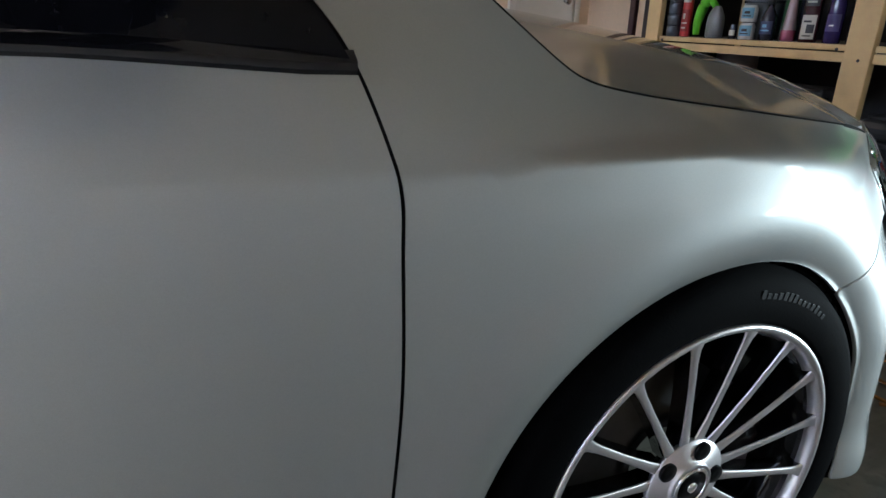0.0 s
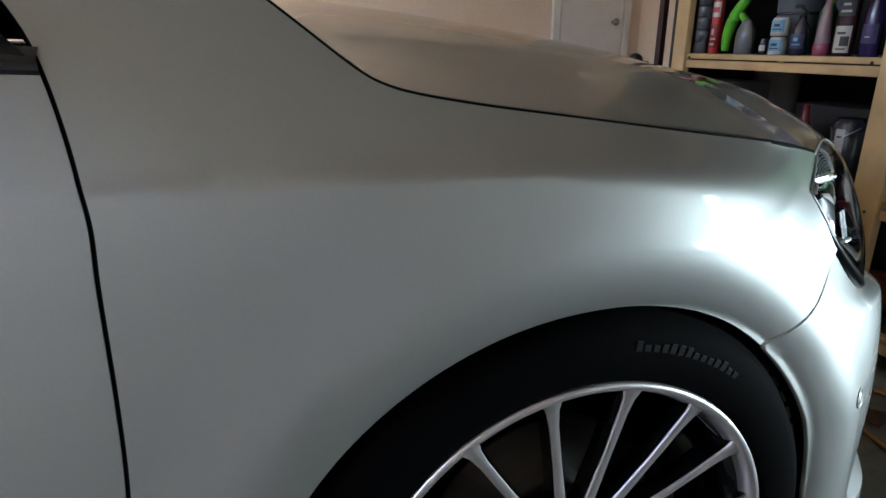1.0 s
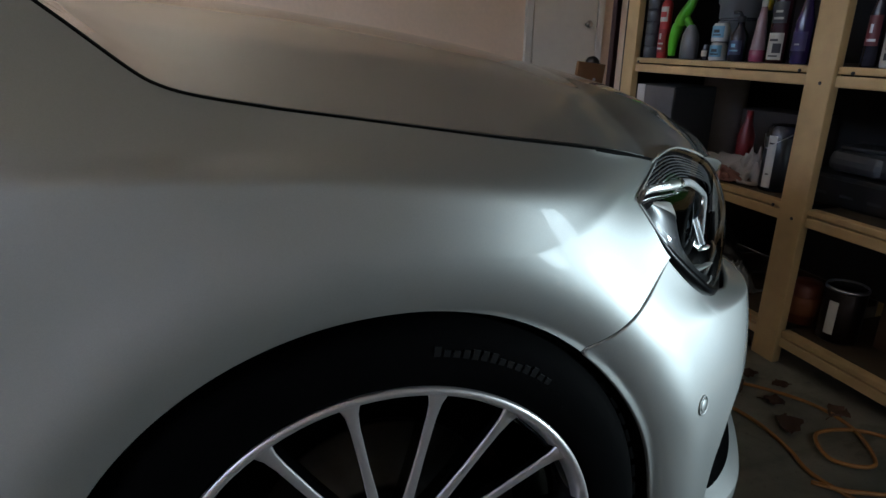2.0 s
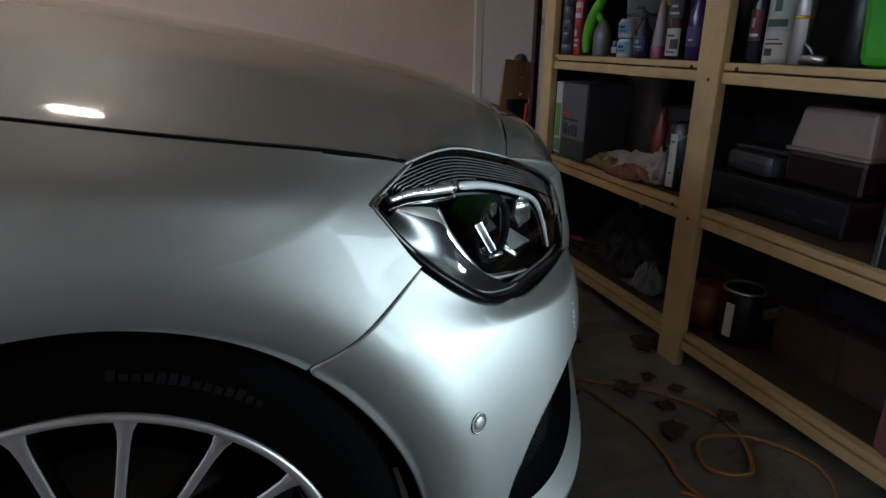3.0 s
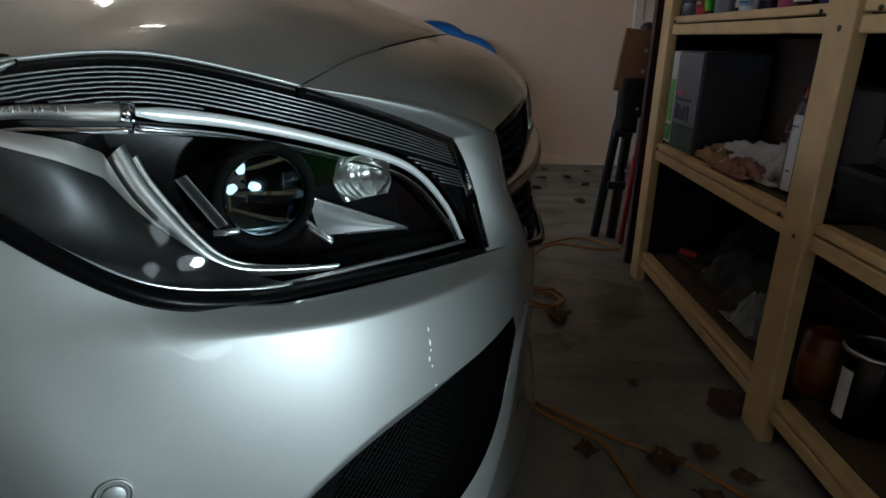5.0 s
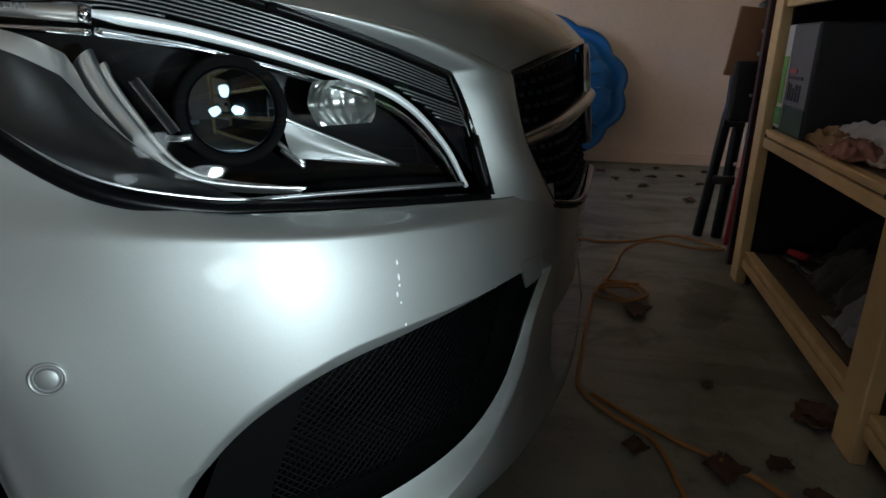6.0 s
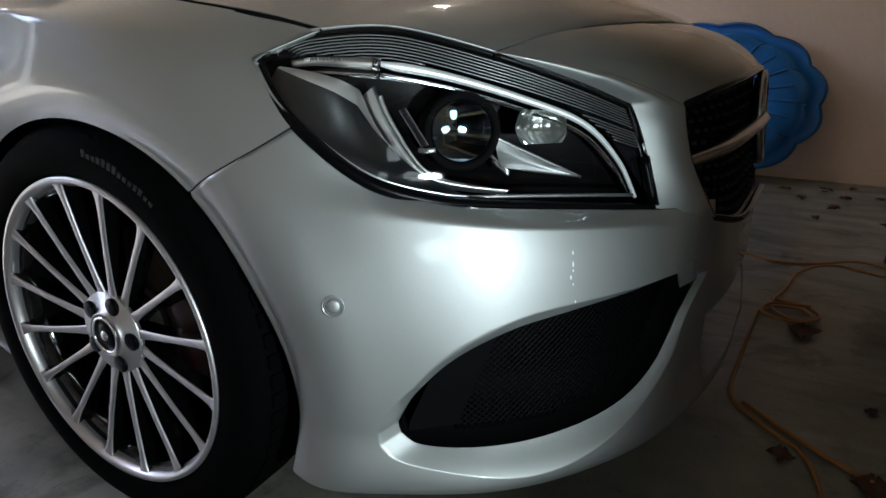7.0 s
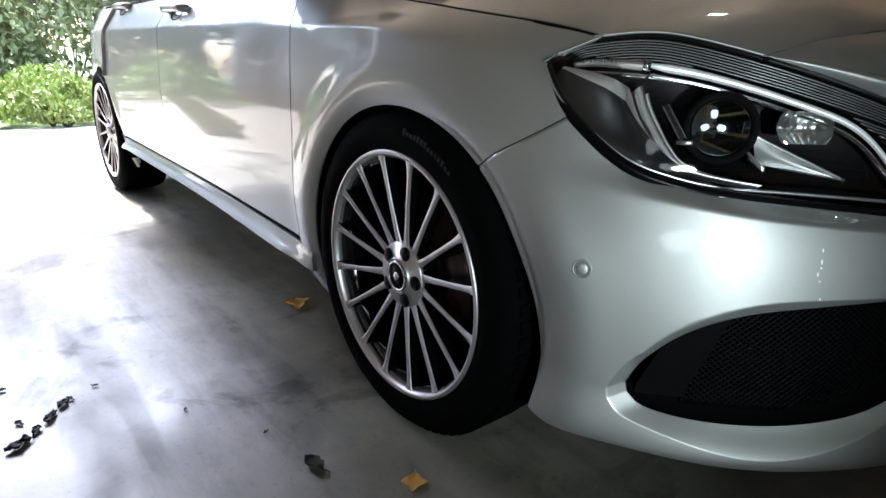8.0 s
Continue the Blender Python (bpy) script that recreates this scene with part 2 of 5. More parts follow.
plain("wall_west_far", -3.25, -3.1, 1.55, 2.85, 0, 2.36, WALL, "beige wall beside the open garage door", "wall")
plain("trim_1", -3.29, -3.06, -2.495, -2.45, 0, 2.36, WHITE, "white painted jamb of the garage opening", "trim")

# ---- the car: outer form ----
# half plan at the widest height, from the tail round to the middle of the nose
PLAN = even(spline([(-3.42, -0.0), (-3.40, -0.45), (-3.30, -0.70), (-3.0, -0.82), (-2.6, -0.862), (-1.8, -0.874), (-0.9, -0.876), (-0.3, -0.878), (0.0, -0.878), (0.2, -0.872),
                    (0.31, -0.86), (0.41, -0.832), (0.50, -0.787), (0.586, -0.725), (0.66, -0.64), (0.72, -0.54), (0.765, -0.42), (0.80, -0.25), (0.815, 0.0)], 900), 1600)
TAN = np.gradient(PLAN, axis=0)
TAN /= np.linalg.norm(TAN, axis=1)[:, None]
NORM = np.stack([TAN[:, 1], -TAN[:, 0]], 1)
if NORM[800, 1] > 0:
    NORM = -NORM
ST = np.linspace(0, 1, len(PLAN))


def s_at(x, y):
    """Where along the plan line the nearest place to (x, y) lies."""
    return ST[np.argmin((PLAN[:, 0] - x) ** 2 + (PLAN[:, 1] - y) ** 2)]


# upright sections: (height, inset) from the sill to the shoulder and above
SECTIONS = [
    (-3.4, -0.2, [(.14, .10), (.22, .05), (.34, .02), (.46, .005), (.58, .004), (.70, .012), (.80, .03), (.84, .06), (.97, .13)]),
    (-2.6, -0.86, [(.14, .085), (.22, .05), (.34, .024), (.46, .006), (.58, .004), (.70, .009), (.802, .016), (.816, .024), (.97, .105)]),
    (-1.2, -0.875, [(.14, .095), (.22, .058), (.34, .028), (.46, .012), (.58, .004), (.70, .009), (.788, .016), (.802, .0235), (.95, .112)]),
    (-0.41, -0.877, [(.14, .07), (.22, .035), (.34, .017), (.46, .009), (.58, .008), (.70, .012), (.770, .018), (.784, .0245), (.95, .112)]),
    (-0.1, -0.878, [(.14, .05), (.22, .02), (.34, .01), (.46, .006), (.56, .004), (.69, .004), (.763, .009), (.785, .044), (.83, .112)]),
    (0.1, -0.876, [(.14, .04), (.22, .01), (.33, .01), (.45, .004), (.56, .004), (.69, .004), (.752, .008), (.771, .046), (.80, .112)]),
    (0.3, -0.861, [(.14, .03), (.20, .0), (.30, .008), (.44, .0), (.54, .010), (.64, .031), (.705, .048), (.735, .0685), (.80, .119)]),
    (0.41, -0.832, [(.14, .02), (.20, -.013), (.28, -.002), (.42, .001), (.545, .017), (.59, .037), (.70, .068), (.74, .0935), (.80, .142)]),
    (0.586, -0.725, [(.14, .02), (.20, -.021), (.26, -.008), (.40, .0), (.527, .017), (.549, .055), (.68, .10), (.73, .135), (.80, .20)]),
    (0.72, -0.54, [(.14, .02), (.20, -.020), (.26, -.007), (.40, .0), (.503, .016), (.524, .04), (.66, .085), (.72, .13), (.80, .20)]),
    (0.765, -0.42, [(.14, .02), (.20, -.015), (.26, .0), (.40, .0), (.48, .008), (.53, .015), (.66, .045), (.72, .10), (.80, .18)]),
    (0.815, 0.0, [(.14, .02), (.20, -.01), (.26, .0), (.40, .0), (.47, .005), (.55, .03), (.68, .08), (.74, .13), (.78, .20)]),
]
SEC_S = np.array([s_at(x, y) for x, y, _ in SECTIONS])
SEC_Z = np.array([[p[0] for p in q] for _, _, q in SECTIONS])
SEC_I = np.array([[p[1] for p in q] for _, _, q in SECTIONS])


def ease(table, s):
    """Sections blended smoothly along the plan line."""
    k = min(max(int(np.searchsorted(SEC_S, s)) - 1, 0), len(SEC_S) - 2)
    f = min(max((s - SEC_S[k]) / (SEC_S[k + 1] - SEC_S[k]), 0), 1)
    h = SEC_S[k + 1] - SEC_S[k]
    def slope(i):
        if i == 0 or i == len(SEC_S) - 1:
            return 0 * table[0]
        return (table[i + 1] - table[i - 1]) / (SEC_S[i + 1] - SEC_S[i - 1])
    a, b = slope(k) * h, slope(k + 1) * h
    return (2 * f ** 3 - 3 * f ** 2 + 1) * table[k] + (f ** 3 - 2 * f ** 2 + f) * a + (3 * f ** 2 - 2 * f ** 3) * table[k + 1] + (f ** 3 - f ** 2) * b


def inset(s, z):
    zs, ins = ease(SEC_Z, s), ease(SEC_I, s)
    d = np.diff(ins) / np.diff(zs)
    if z <= zs[0]:
        return ins[0] + d[0] * (z - zs[0])
    if z >= zs[-1]:
        return ins[-1] + d[-1] * (z - zs[-1])
    k = int(np.searchsorted(zs, z)) - 1
    k = min(max(k, 0), len(zs) - 2)
    def m(i):
        if i == 0:
            return d[0]
        if i == len(zs) - 1:
            return d[-1]
        return 0 if d[i - 1] * d[i] <= 0 else 2 * d[i - 1] * d[i] / (d[i - 1] + d[i])
    h = zs[k + 1] - zs[k]
    f = (z - zs[k]) / h
    return (2 * f ** 3 - 3 * f ** 2 + 1) * ins[k] + (f ** 3 - 2 * f ** 2 + f) * h * m(k) + (3 * f ** 2 - 2 * f ** 3) * ins[k + 1] + (f ** 3 - f ** 2) * h * m(k + 1)


AXLES = (0.0, -2.70)


def flare(x, z):
    """The lip round the wheel openings: a low swelling that turns back to the edge."""
    out = 0.0
    for ax in AXLES:
        r = math.hypot(x - ax - 0.012, z - 0.293) - 0.34
        if z > 0.16 and r < 0.2:
            r = max(r, 0.0)
            out += 0.008 * math.exp(-((r - 0.055) / 0.05) ** 2) if r > 0.055 else 0.008 - 0.017 * ((0.055 - r) / 0.055) ** 2
    return out


def skin(s, z, sink=0.0):
    """A place on the outer form."""
    i = min(max(s, 0), 1) * (len(PLAN) - 1)
    k = min(int(i), len(PLAN) - 2)
    f = i - k
    p = PLAN[k] * (1 - f) + PLAN[k + 1] * f
    n = NORM[k] * (1 - f) + NORM[k + 1] * f
    n = n / np.linalg.norm(n)
    q = p - n * (inset(s, z) + sink - flare(p[0], z))
    return np.array((q[0], q[1], z))


def to_sz(points):
    return np.array([(s_at(p[0], p[1]), p[2]) for p in points])


def patch(inner, outer, nu, nv, ease_v=1.0, sink=0.0):
    """Rows of places on the outer form between two lines of (s, height)."""
    a, b = inner, outer
    if len(a) != nu:
        a, b = even(a, nu), even(b, nu)
    rows = []
    for v in np.linspace(0, 1, nv):
        w = v ** ease_v
        rows.append([skin(*(a[k] * (1 - w) + b[k] * w), sink) for k in range(nu)])
    return rows


def outward(rows):
    """The places of a panel and their outward normals."""
    P = np.array(rows)
    u = np.gradient(P, axis=1)
    v = np.gradient(P, axis=0)
    n = np.cross(u, v)
    n /= np.maximum(np.linalg.norm(n, axis=2), 1e-9)[..., None]
    mid = np.array((-1.2, 0.0, 0.5))
    if ((P - mid) * n).sum() < 0:
        n = -n
    return P, n


def panel(name, rows, mat, parent, label="", depth=0.014, gap=0.003, shrink=True):
    """A pressed sheet with turned-in edges."""
    P, n = outward(rows)
    if shrink:
        # pull the rim inward a little to open the joint
        for sl, nb in (((0, slice(None)), (1, slice(None))), ((-1, slice(None)), (-2, slice(None))), ((slice(None), 0), (slice(None), 1)), ((slice(None), -1), (slice(None), -2))):
            d = P[nb] - P[sl]
            L = np.maximum(np.linalg.norm(d, axis=1), 1e-6)[:, None]
            P[sl] = P[sl] + d / L * np.minimum(gap, 0.8 * L)
    rim = [(P[0] - n[0] * depth)[None], P, (P[-1] - n[-1] * depth)[None]]
    Q = np.vstack(rim)
    nn = np.vstack([n[:1], n, n[-1:]])
    Q = np.concatenate([(Q[:, :1] - nn[:, :1] * depth), Q, (Q[:, -1:] - nn[:, -1:] * depth)], axis=1)
    ob = part(name, grid(Q), mat, parent, label)
    ob.data.set_sharp_from_angle(angle=radians(38))
    return ob


car = thing("car", "silver metallic hatchback with black multi-spoke alloy wheels, parked on the floor", "car")


def s_x(x):
    return np.interp(x, PLAN[:, 0], ST)


def side(points):
    """Lines given as (x, height) on the flank, as (s, height)."""
    return np.array([(s_x(x), z) for x, z in points])


def arc(axle, a0, a1, n):
    return arc_at(axle, np.linspace(a0, a1, n))


def arc_at(axle, angles):
    line = []
    for a in np.radians(angles):
        r = 0.342 - 0.012 * max(0, math.sin(a)) * max(0, math.sin(2 * a)) + 0.006 * max(0, -math.sin(a))
        line.append((axle + 0.010 + r * math.sin(a), 0.290 + r * math.cos(a)))
    return side(line)


# lines of the joints
DOOR_GAP = even(spline(side([(-.43, .165), (-.425, .376), (-.408, .56), (-.404, .70), (-.404, .766), (-.424, .85), (-.45, .90), (-.50, .96)]), 120), 120)
HOOD_GAP = even(spline(side([(-.43, .985), (-.33, .945), (-.265, .896), (-.205, .848), (-.18, .834), (-.155, .8265), (-.12, .8195), (-.06, .8095), (.09, .7885), (.22, .7705)]), 120), 120)
LAMP_TOP = spline([(.297, -.806, .714), (.318, -.782, .733), (.351, -.757, .745), (.42, -.706, .748), (.519, -.642, .721), (.60, -.573, .688), (.657, -.514, .658)], 70)
LAMP_LOW = spline([(.297, -.806, .714), (.322, -.812, .675), (.357, -.809, .637), (.43, -.788, .582), (.49, -.738, .556), (.541, -.683, .545), (.63, -.585, .531), (.70, -.495, .519)], 90)
LAMP_IN = spline([(.657, -.514, .658), (.676, -.503, .60), (.70, -.495, .519)], 24)


# front wing
shut_a = 37.4
inner = arc_at(0, np.interp(np.arange(240), [0, 86, 176, 192, 206, 239], [-114, -28, 8, 17, 27, shut_a]))
outer = np.vstack([even(DOOR_GAP, 86), even(HOOD_GAP, 92)[2:],
                   np.zeros((64, 2))])
# the wing's end runs along the bonnet to the lamp's corner, back to its tip and down to the bumper
end = np.array([skin(*HOOD_GAP[-1])])
RIM = np.vstack([even(spline(np.vstack([end, [(.265, -.784, .763), (.31, -.770, .7535), (.350, -.759, .7435)]]), 40), 17)[1:],
                 even(spline([(.350, -.759, .7435), (.322, -.784, .7285), (.301, -.803, .7165), (.2955, -.8085, .709)], 40), 15)[1:],
                 even(spline([(.2955, -.8085, .709), (.302, -.811, .700), (.322, -.814, .674), (.352, -.811, .643)], 40), 35)[1:]])
outer[-64:] = to_sz(RIM)
bend = np.interp(np.arange(240), [176, 190, 205, 226], [0, 1, .5, 0])[:, None]
ctrl = (inner + outer) / 2 * (1 - bend) + to_sz([(.25, -.80, .745)]) * bend
rows = []
for w in np.linspace(0, 1, 80):
    rows.append([skin(*p) for p in (1 - w) ** 2 * inner + 2 * w * (1 - w) * ctrl + w * w * outer])
P = np.array(rows)
shift = RIM - P[-1, -64:]
for k in range(40):
    P[-1 - k, -64:] += shift * (1 - k / 40) ** 2
# ease the metal towards the lamp's corner
fade = np.zeros(P.shape[:2])
fade[30:79, 150:232] = np.minimum(1, np.minimum(np.arange(49)[:, None] / 12, np.minimum(np.arange(82), np.arange(82)[::-1])[None] / 14))
for _ in range(90):
    Q = (np.roll(P, 1, 0) + np.roll(P, -1, 0) + np.roll(P, 1, 1) + np.roll(P, -1, 1)) / 4
    P = P + (Q - P) * 0.5 * fade[..., None]
wing = panel("front_wing", P, PAINT, car, gap=0.0015, depth=0.006)
part("wing_edge", tube(list(RIM[15:]), 0.0018, 6), PAINT, car)

# doors and rear quarter
REAR_DOOR_GAP = side([(-1.49, .31), (-1.49, .40), (-1.47, .70), (-1.47, .895)])
LAST_GAP = side([(-2.33, .30), (-2.36, .45), (-2.42, .60), (-2.40, .75), (-2.30, .90)])


def door(name, front, back, label=""):
    nz, nx = 90, 60
    f, b = even(front, nz), even(back, nz)
    rows = [[skin(*(f[j] * (1 - u) + b[j] * u)) for u in np.linspace(0, 1, nx)] for j in range(nz)]
    return panel(name, rows, PAINT, car, label)


door_front_line = DOOR_GAP[(DOOR_GAP[:, 1] < 0.862) & (DOOR_GAP[:, 1] > 0.279)]
front_door = door("front_door", door_front_line, side([(-1.49, .312), (-1.49, .40), (-1.47, .70), (-1.47, .895)]))
rear_door = door("rear_door", side([(-1.49, .312), (-1.49, .40), (-1.47, .70), (-1.47, .895)]), side([(-2.34, .332), (-2.36, .45), (-2.42, .60), (-2.40, .75), (-2.30, .90)]))
inner = arc(-2.70, -112, 112, 160)
outer = np.vstack([even(side([(-3.2, .17), (-3.3, .5), (-3.25, .93)]), 50), even(side([(-3.25, .93), (-2.30, .90)]), 60)[1:], even(LAST_GAP[::-1], 52)[1:]])
quarter = panel("rear_quarter", patch(inner, outer, 160, 40), PAINT, car)
panel("tailgate", [[skin(s, z) for s in np.linspace(0.0, s_x(-3.24), 30)] for z in np.linspace(.17, .93, 30)], PAINT, car)
panel("tailgate", [[skin(s, z) * np.array((1, -1, 1)) for s in np.linspace(0.0, s_x(-3.24), 30)] for z in np.linspace(.17, .93, 30)], PAINT, car)

# sill under the doors: a flat silver panel, a ridge that catches the sky, and a black underside
SILL = np.array([(x, np.interp(-x, [.32, .774, 1.393, 2.35], [.274, .288, .309, .330])) for x in np.linspace(-2.36, -0.36, 70)])
rows, under = [], []
for x, z in SILL:
    base = skin(s_x(x), z - 0.006)
    out = min(1.0, max(0.0, (-0.37 - x) / 0.16))
    rows.append([base + np.array((0, dy if k < 3 else -0.003 - 0.019 * out * (dy + 0.003) / -0.019, dz)) for k, (dy, dz) in enumerate(((0.012, 0.0), (0.001, -0.001), (-0.001, -0.004), (-0.003, -0.021), (-0.013, -0.031), (-0.020, -0.041), (-0.022, -0.045), (-0.018, -0.049)))])
    under.append([rows[-1][-1], rows[-1][-1] + np.array((0, 0.012, -0.005)), rows[-1][-1] + np.array((0, 0.060, -0.012))])
part("side_skirt", grid(rows), PAINT, car, "silver side skirt with a ridge").data.set_sharp_from_angle(angle=radians(50))
part("skirt_underside", grid(under), GLOSS, car, "gloss black lower skirt")

# front bumper, round the side air intake
INTAKE = np.vstack([spline([(.475, .283), (.495, .325), (.535, .370), (.59, .402), (.65, .416), (.72, .424), (.755, .425)], 60),
                    spline([(.768, .405), (.752, .36), (.735, .300), (.70, .262), (.64, .247), (.56, .245), (.50, .252), (.478, .268)], 60)])


def nose_s(x):
    return s_x(min(x, 0.814))


hole = np.array([(nose_s(x), z) for x, z in INTAKE])
s_end = s_at(0.776, -0.375)
arch_front = arc(0, 105.8, shut_a, 50)
corner = int(np.argmin(abs(LAMP_LOW[:, 2] - 0.6405)))
shut = np.vstack([arch_front[-1:], to_sz(LAMP_LOW[corner:corner + 1])])
low_lip = np.array([(s_end * (1 - f) + arch_front[0, 0] * f, 0.19) for f in np.linspace(0, 1, 60)])
low_lip[:, 1] = np.interp(np.linspace(0, 1, 60), [0, .5, .85, 1], [.190, .187, .193, .197])
lamp_low = to_sz(LAMP_LOW[corner:])
nose_side = np.vstack([lamp_low[-1:], np.array([(s_end, .515)])])
right_edge = np.array([(s_end, .515), (s_end, .190)])
outer = np.vstack([low_lip, arch_front[1:], even(shut, 30)[1:], even(lamp_low, 60)[1:], even(nose_side, 20)[1:], even(right_edge, 60)[1:]])
c = np.array((nose_s(.62), .335))


def by_angle(loop, angles):
    """A closed line cut by spokes from c, at the given angles."""
    d = (loop - c) * np.array((4.0 / 1.0, 1.0)) * np.array((1.35, 1))
    a = np.unwrap(np.arctan2(d[:, 1], d[:, 0]))
    if a[-1] < a[0]:
        loop, a = loop[::-1], a[::-1]
    n = np.argsort(np.r_[a - 2 * np.pi, a, a + 2 * np.pi])
    aa = np.r_[a - 2 * np.pi, a, a + 2 * np.pi][n]
    LL = np.vstack([loop, loop, loop])[n]
    return np.stack([np.interp(angles, aa, LL[:, k]) for k in (0, 1)], 1)


spokes = np.linspace(-np.pi, np.pi, 641)
ring_in, ring_out = by_angle(hole, spokes), by_angle(outer, spokes)
P, n = outward(patch(ring_in, ring_out, 641, 70, 1.15))
# the metal turns in towards the intake: a narrow chamfer above, a broad ledge below
reach = np.concatenate([np.zeros((1, 641)), np.cumsum(np.linalg.norm(np.diff(P, axis=0), axis=2), axis=0)])
way = P[12] - P[0]
way /= np.linalg.norm(way, axis=1)[:, None]
below = np.clip(-way[:, 2], 0, 1) ** 0.7
wide, deep = 0.014 + 0.028 * below, 0.009 + 0.013 * below
P = P - n * (deep * np.clip(1 - reach / wide, 0, 1))[..., None]
P, n = outward(P)
P[-1] += (P[-2] - P[-1]) * 0.15
lipped = np.concatenate([(P[0] - n[0] * 0.012)[None], (P[0] - n[0] * 0.004)[None], P, (P[-1] - n[-1] * 0.005)[None]])
bumper = part("front_bumper", grid(lipped), PAINT, car)
part("undertray", grid([[skin(s, z + dz, k) for s, z in low_lip] for k, dz in ((.003, .004), (.012, -.006), (.05, -.010), (.20, -.012))]), LINER, bumper, "black undertray behind the lip")

# middle of the bumper, between the two intakes
for flip in (1, -1):
    top_z = np.interp(np.linspace(0, 1, 30), [0, .25, .5, 1], [.490, .472, .469, .467])
    rows = [[skin(s, .33 + (tz - .33) * f) * np.array((1, flip, 1)) for s, tz in zip(np.linspace(s_end, 1, 30), top_z)] for f in np.linspace(0, 1, 24)]
    part("bumper_middle", grid(rows), PAINT, car)
    rows = [[skin(s, z) * np.array((1, flip, 1)) for s in np.linspace(s_end, 1, 30)] for z in np.linspace(.190, .215, 6)]
    part("bumper_lip", grid(rows), PAINT, car)
rows = [[(0.70, y, z) for y in np.linspace(-0.40, 0.40, 20)] for z in np.linspace(.17, .36, 10)]
part("lower_grille", grid(rows), BLACK, car, "black lower grille")

# bonnet
GAP = even(np.vstack([[skin(s, z) for s, z in HOOD_GAP[8:]], RIM[:16]]), 110)
edge = even(np.vstack([GAP[:-1] + np.array((0, 0.006, 0.001)), LAMP_TOP[22:47]]), 120)
CENTRE = even(spline([(-.62, 0, 1.005), (-.3, 0, .965), (.0, 0, .925), (.3, 0, .872), (.5, 0, .822), (.60, 0, .79), (.65, 0, .768)], 120), 120)
FRONT = even(spline([(.519, -.642, .721), (.555, -.553, .743), (.597, -.417, .757), (.635, -.2, .766), (.65, 0, .768)], 60), 60)
BACK = even(spline([tuple(edge[0]), (-.50, -.5, .985), (-.60, -.2, 1.0), (-.62, 0, 1.005)], 60), 60)
rows = []
for i, u in enumerate(np.linspace(0, 1, 120)):
    row = []
    for j, v in enumerate(np.linspace(0, 1, 60)):
        a = edge[i] * (1 - v) + CENTRE[i] * v
        b = BACK[j] * (1 - u) + FRONT[j] * u
        k = (edge[0] * (1 - u) * (1 - v) + CENTRE[0] * (1 - u) * v + edge[-1] * u * (1 - v) + CENTRE[-1] * u * v)
        p = a + b - k
        p[2] += 0.016 * math.sin(math.pi * v) ** 0.8 * (1 - u) ** 0.3 * (0.4 + u) + 0.010 * math.sin(math.pi * v) * math.sin(math.pi * u) + 0.005 * (1 / (1 + math.exp(-(v - 0.24) * 55)) - 1) * (1 - u * 0.3) * min(1, v * 8)
        row.append(p)
    rows.append(row)
bonnet = panel("bonnet", rows, PAINT, car, depth=0.004)
part("bonnet_edge", tube(list(even(LAMP_TOP[20:47], 50) + np.array((0, 0.002, 0.0005))), 0.0022, 6), PAINT, bonnet)
panel("bonnet", [[p * np.array((1, -1, 1)) for p in r] for r in rows], PAINT, car)

# nose panel between bonnet, lamp and grille
GRILLE = spline([(.712, -.425, .652), (.718, -.432, .625), (.730, -.428, .58), (.752, -.412, .53), (.770, -.376, .487)], 60)
GRILLE_TOP = spline([(.712, -.425, .652), (.748, -.33, .670), (.775, -.2, .683), (.790, 0, .690)], 50)
GRILLE_LOW = spline([(.770, -.376, .487), (.803, -.297, .470), (.815, -.2, .468), (.825, 0, .467)], 40)
left = np.vstack([LAMP_TOP[46:], LAMP_IN[1:]])
left = even(left, 60)
# upper strip: bonnet joint down to the grille top
A = even(FRONT[::-1], 70)
B = even(GRILLE_TOP[::-1], 70)
SWELL = np.array((0.012, -0.002, 0.010))
rows = [list(A * (1 - v) + B * v + SWELL * math.sin(math.pi * v)) for v in np.linspace(0, 1, 20)]
nose = part("nose_panel", grid(rows), PAINT, car)
# side strip: lamp edge to grille side
A = even(np.vstack([LAMP_TOP[46:], LAMP_IN[1:]]), 90)
turn_edge = np.array([FRONT[0] * (1 - v) + GRILLE_TOP[0] * v + SWELL * math.sin(math.pi * v) for v in np.linspace(0, 1, 20)])
B = even(np.vstack([turn_edge, GRILLE[1:]]), 90)
rows = [list(A * (1 - v) + B * v + np.array((0.012, -0.008, 0.003)) * math.sin(math.pi * v) * np.minimum(1, np.arange(90) / 30)[:, None]) for v in np.linspace(0, 1, 24)]
nose_side_ob = part("nose_side", grid(rows), PAINT, car)


# headlamp: black tray, lamps inside, clear cover
def lamp_surface(u, v, sink=0.0, bulge=0.02):
    """u from the tip to the inner edge, v from the lower to the upper line."""
    i = min(int(u * 99), 98)
    f = u * 99 - i
    a, b = lamp_lo[i] * (1 - f) + lamp_lo[i + 1] * f, lamp_hi[i] * (1 - f) + lamp_hi[i + 1] * f
    p = a * (1 - v) + b * v
    out = np.array((0.55, -0.72, 0.38))
    return p + out * (bulge * max(0.0, math.sin(math.pi * v)) ** 0.7 * math.sin(math.pi * min(max(u, 0.02), 0.98)) ** 0.5 - sink)


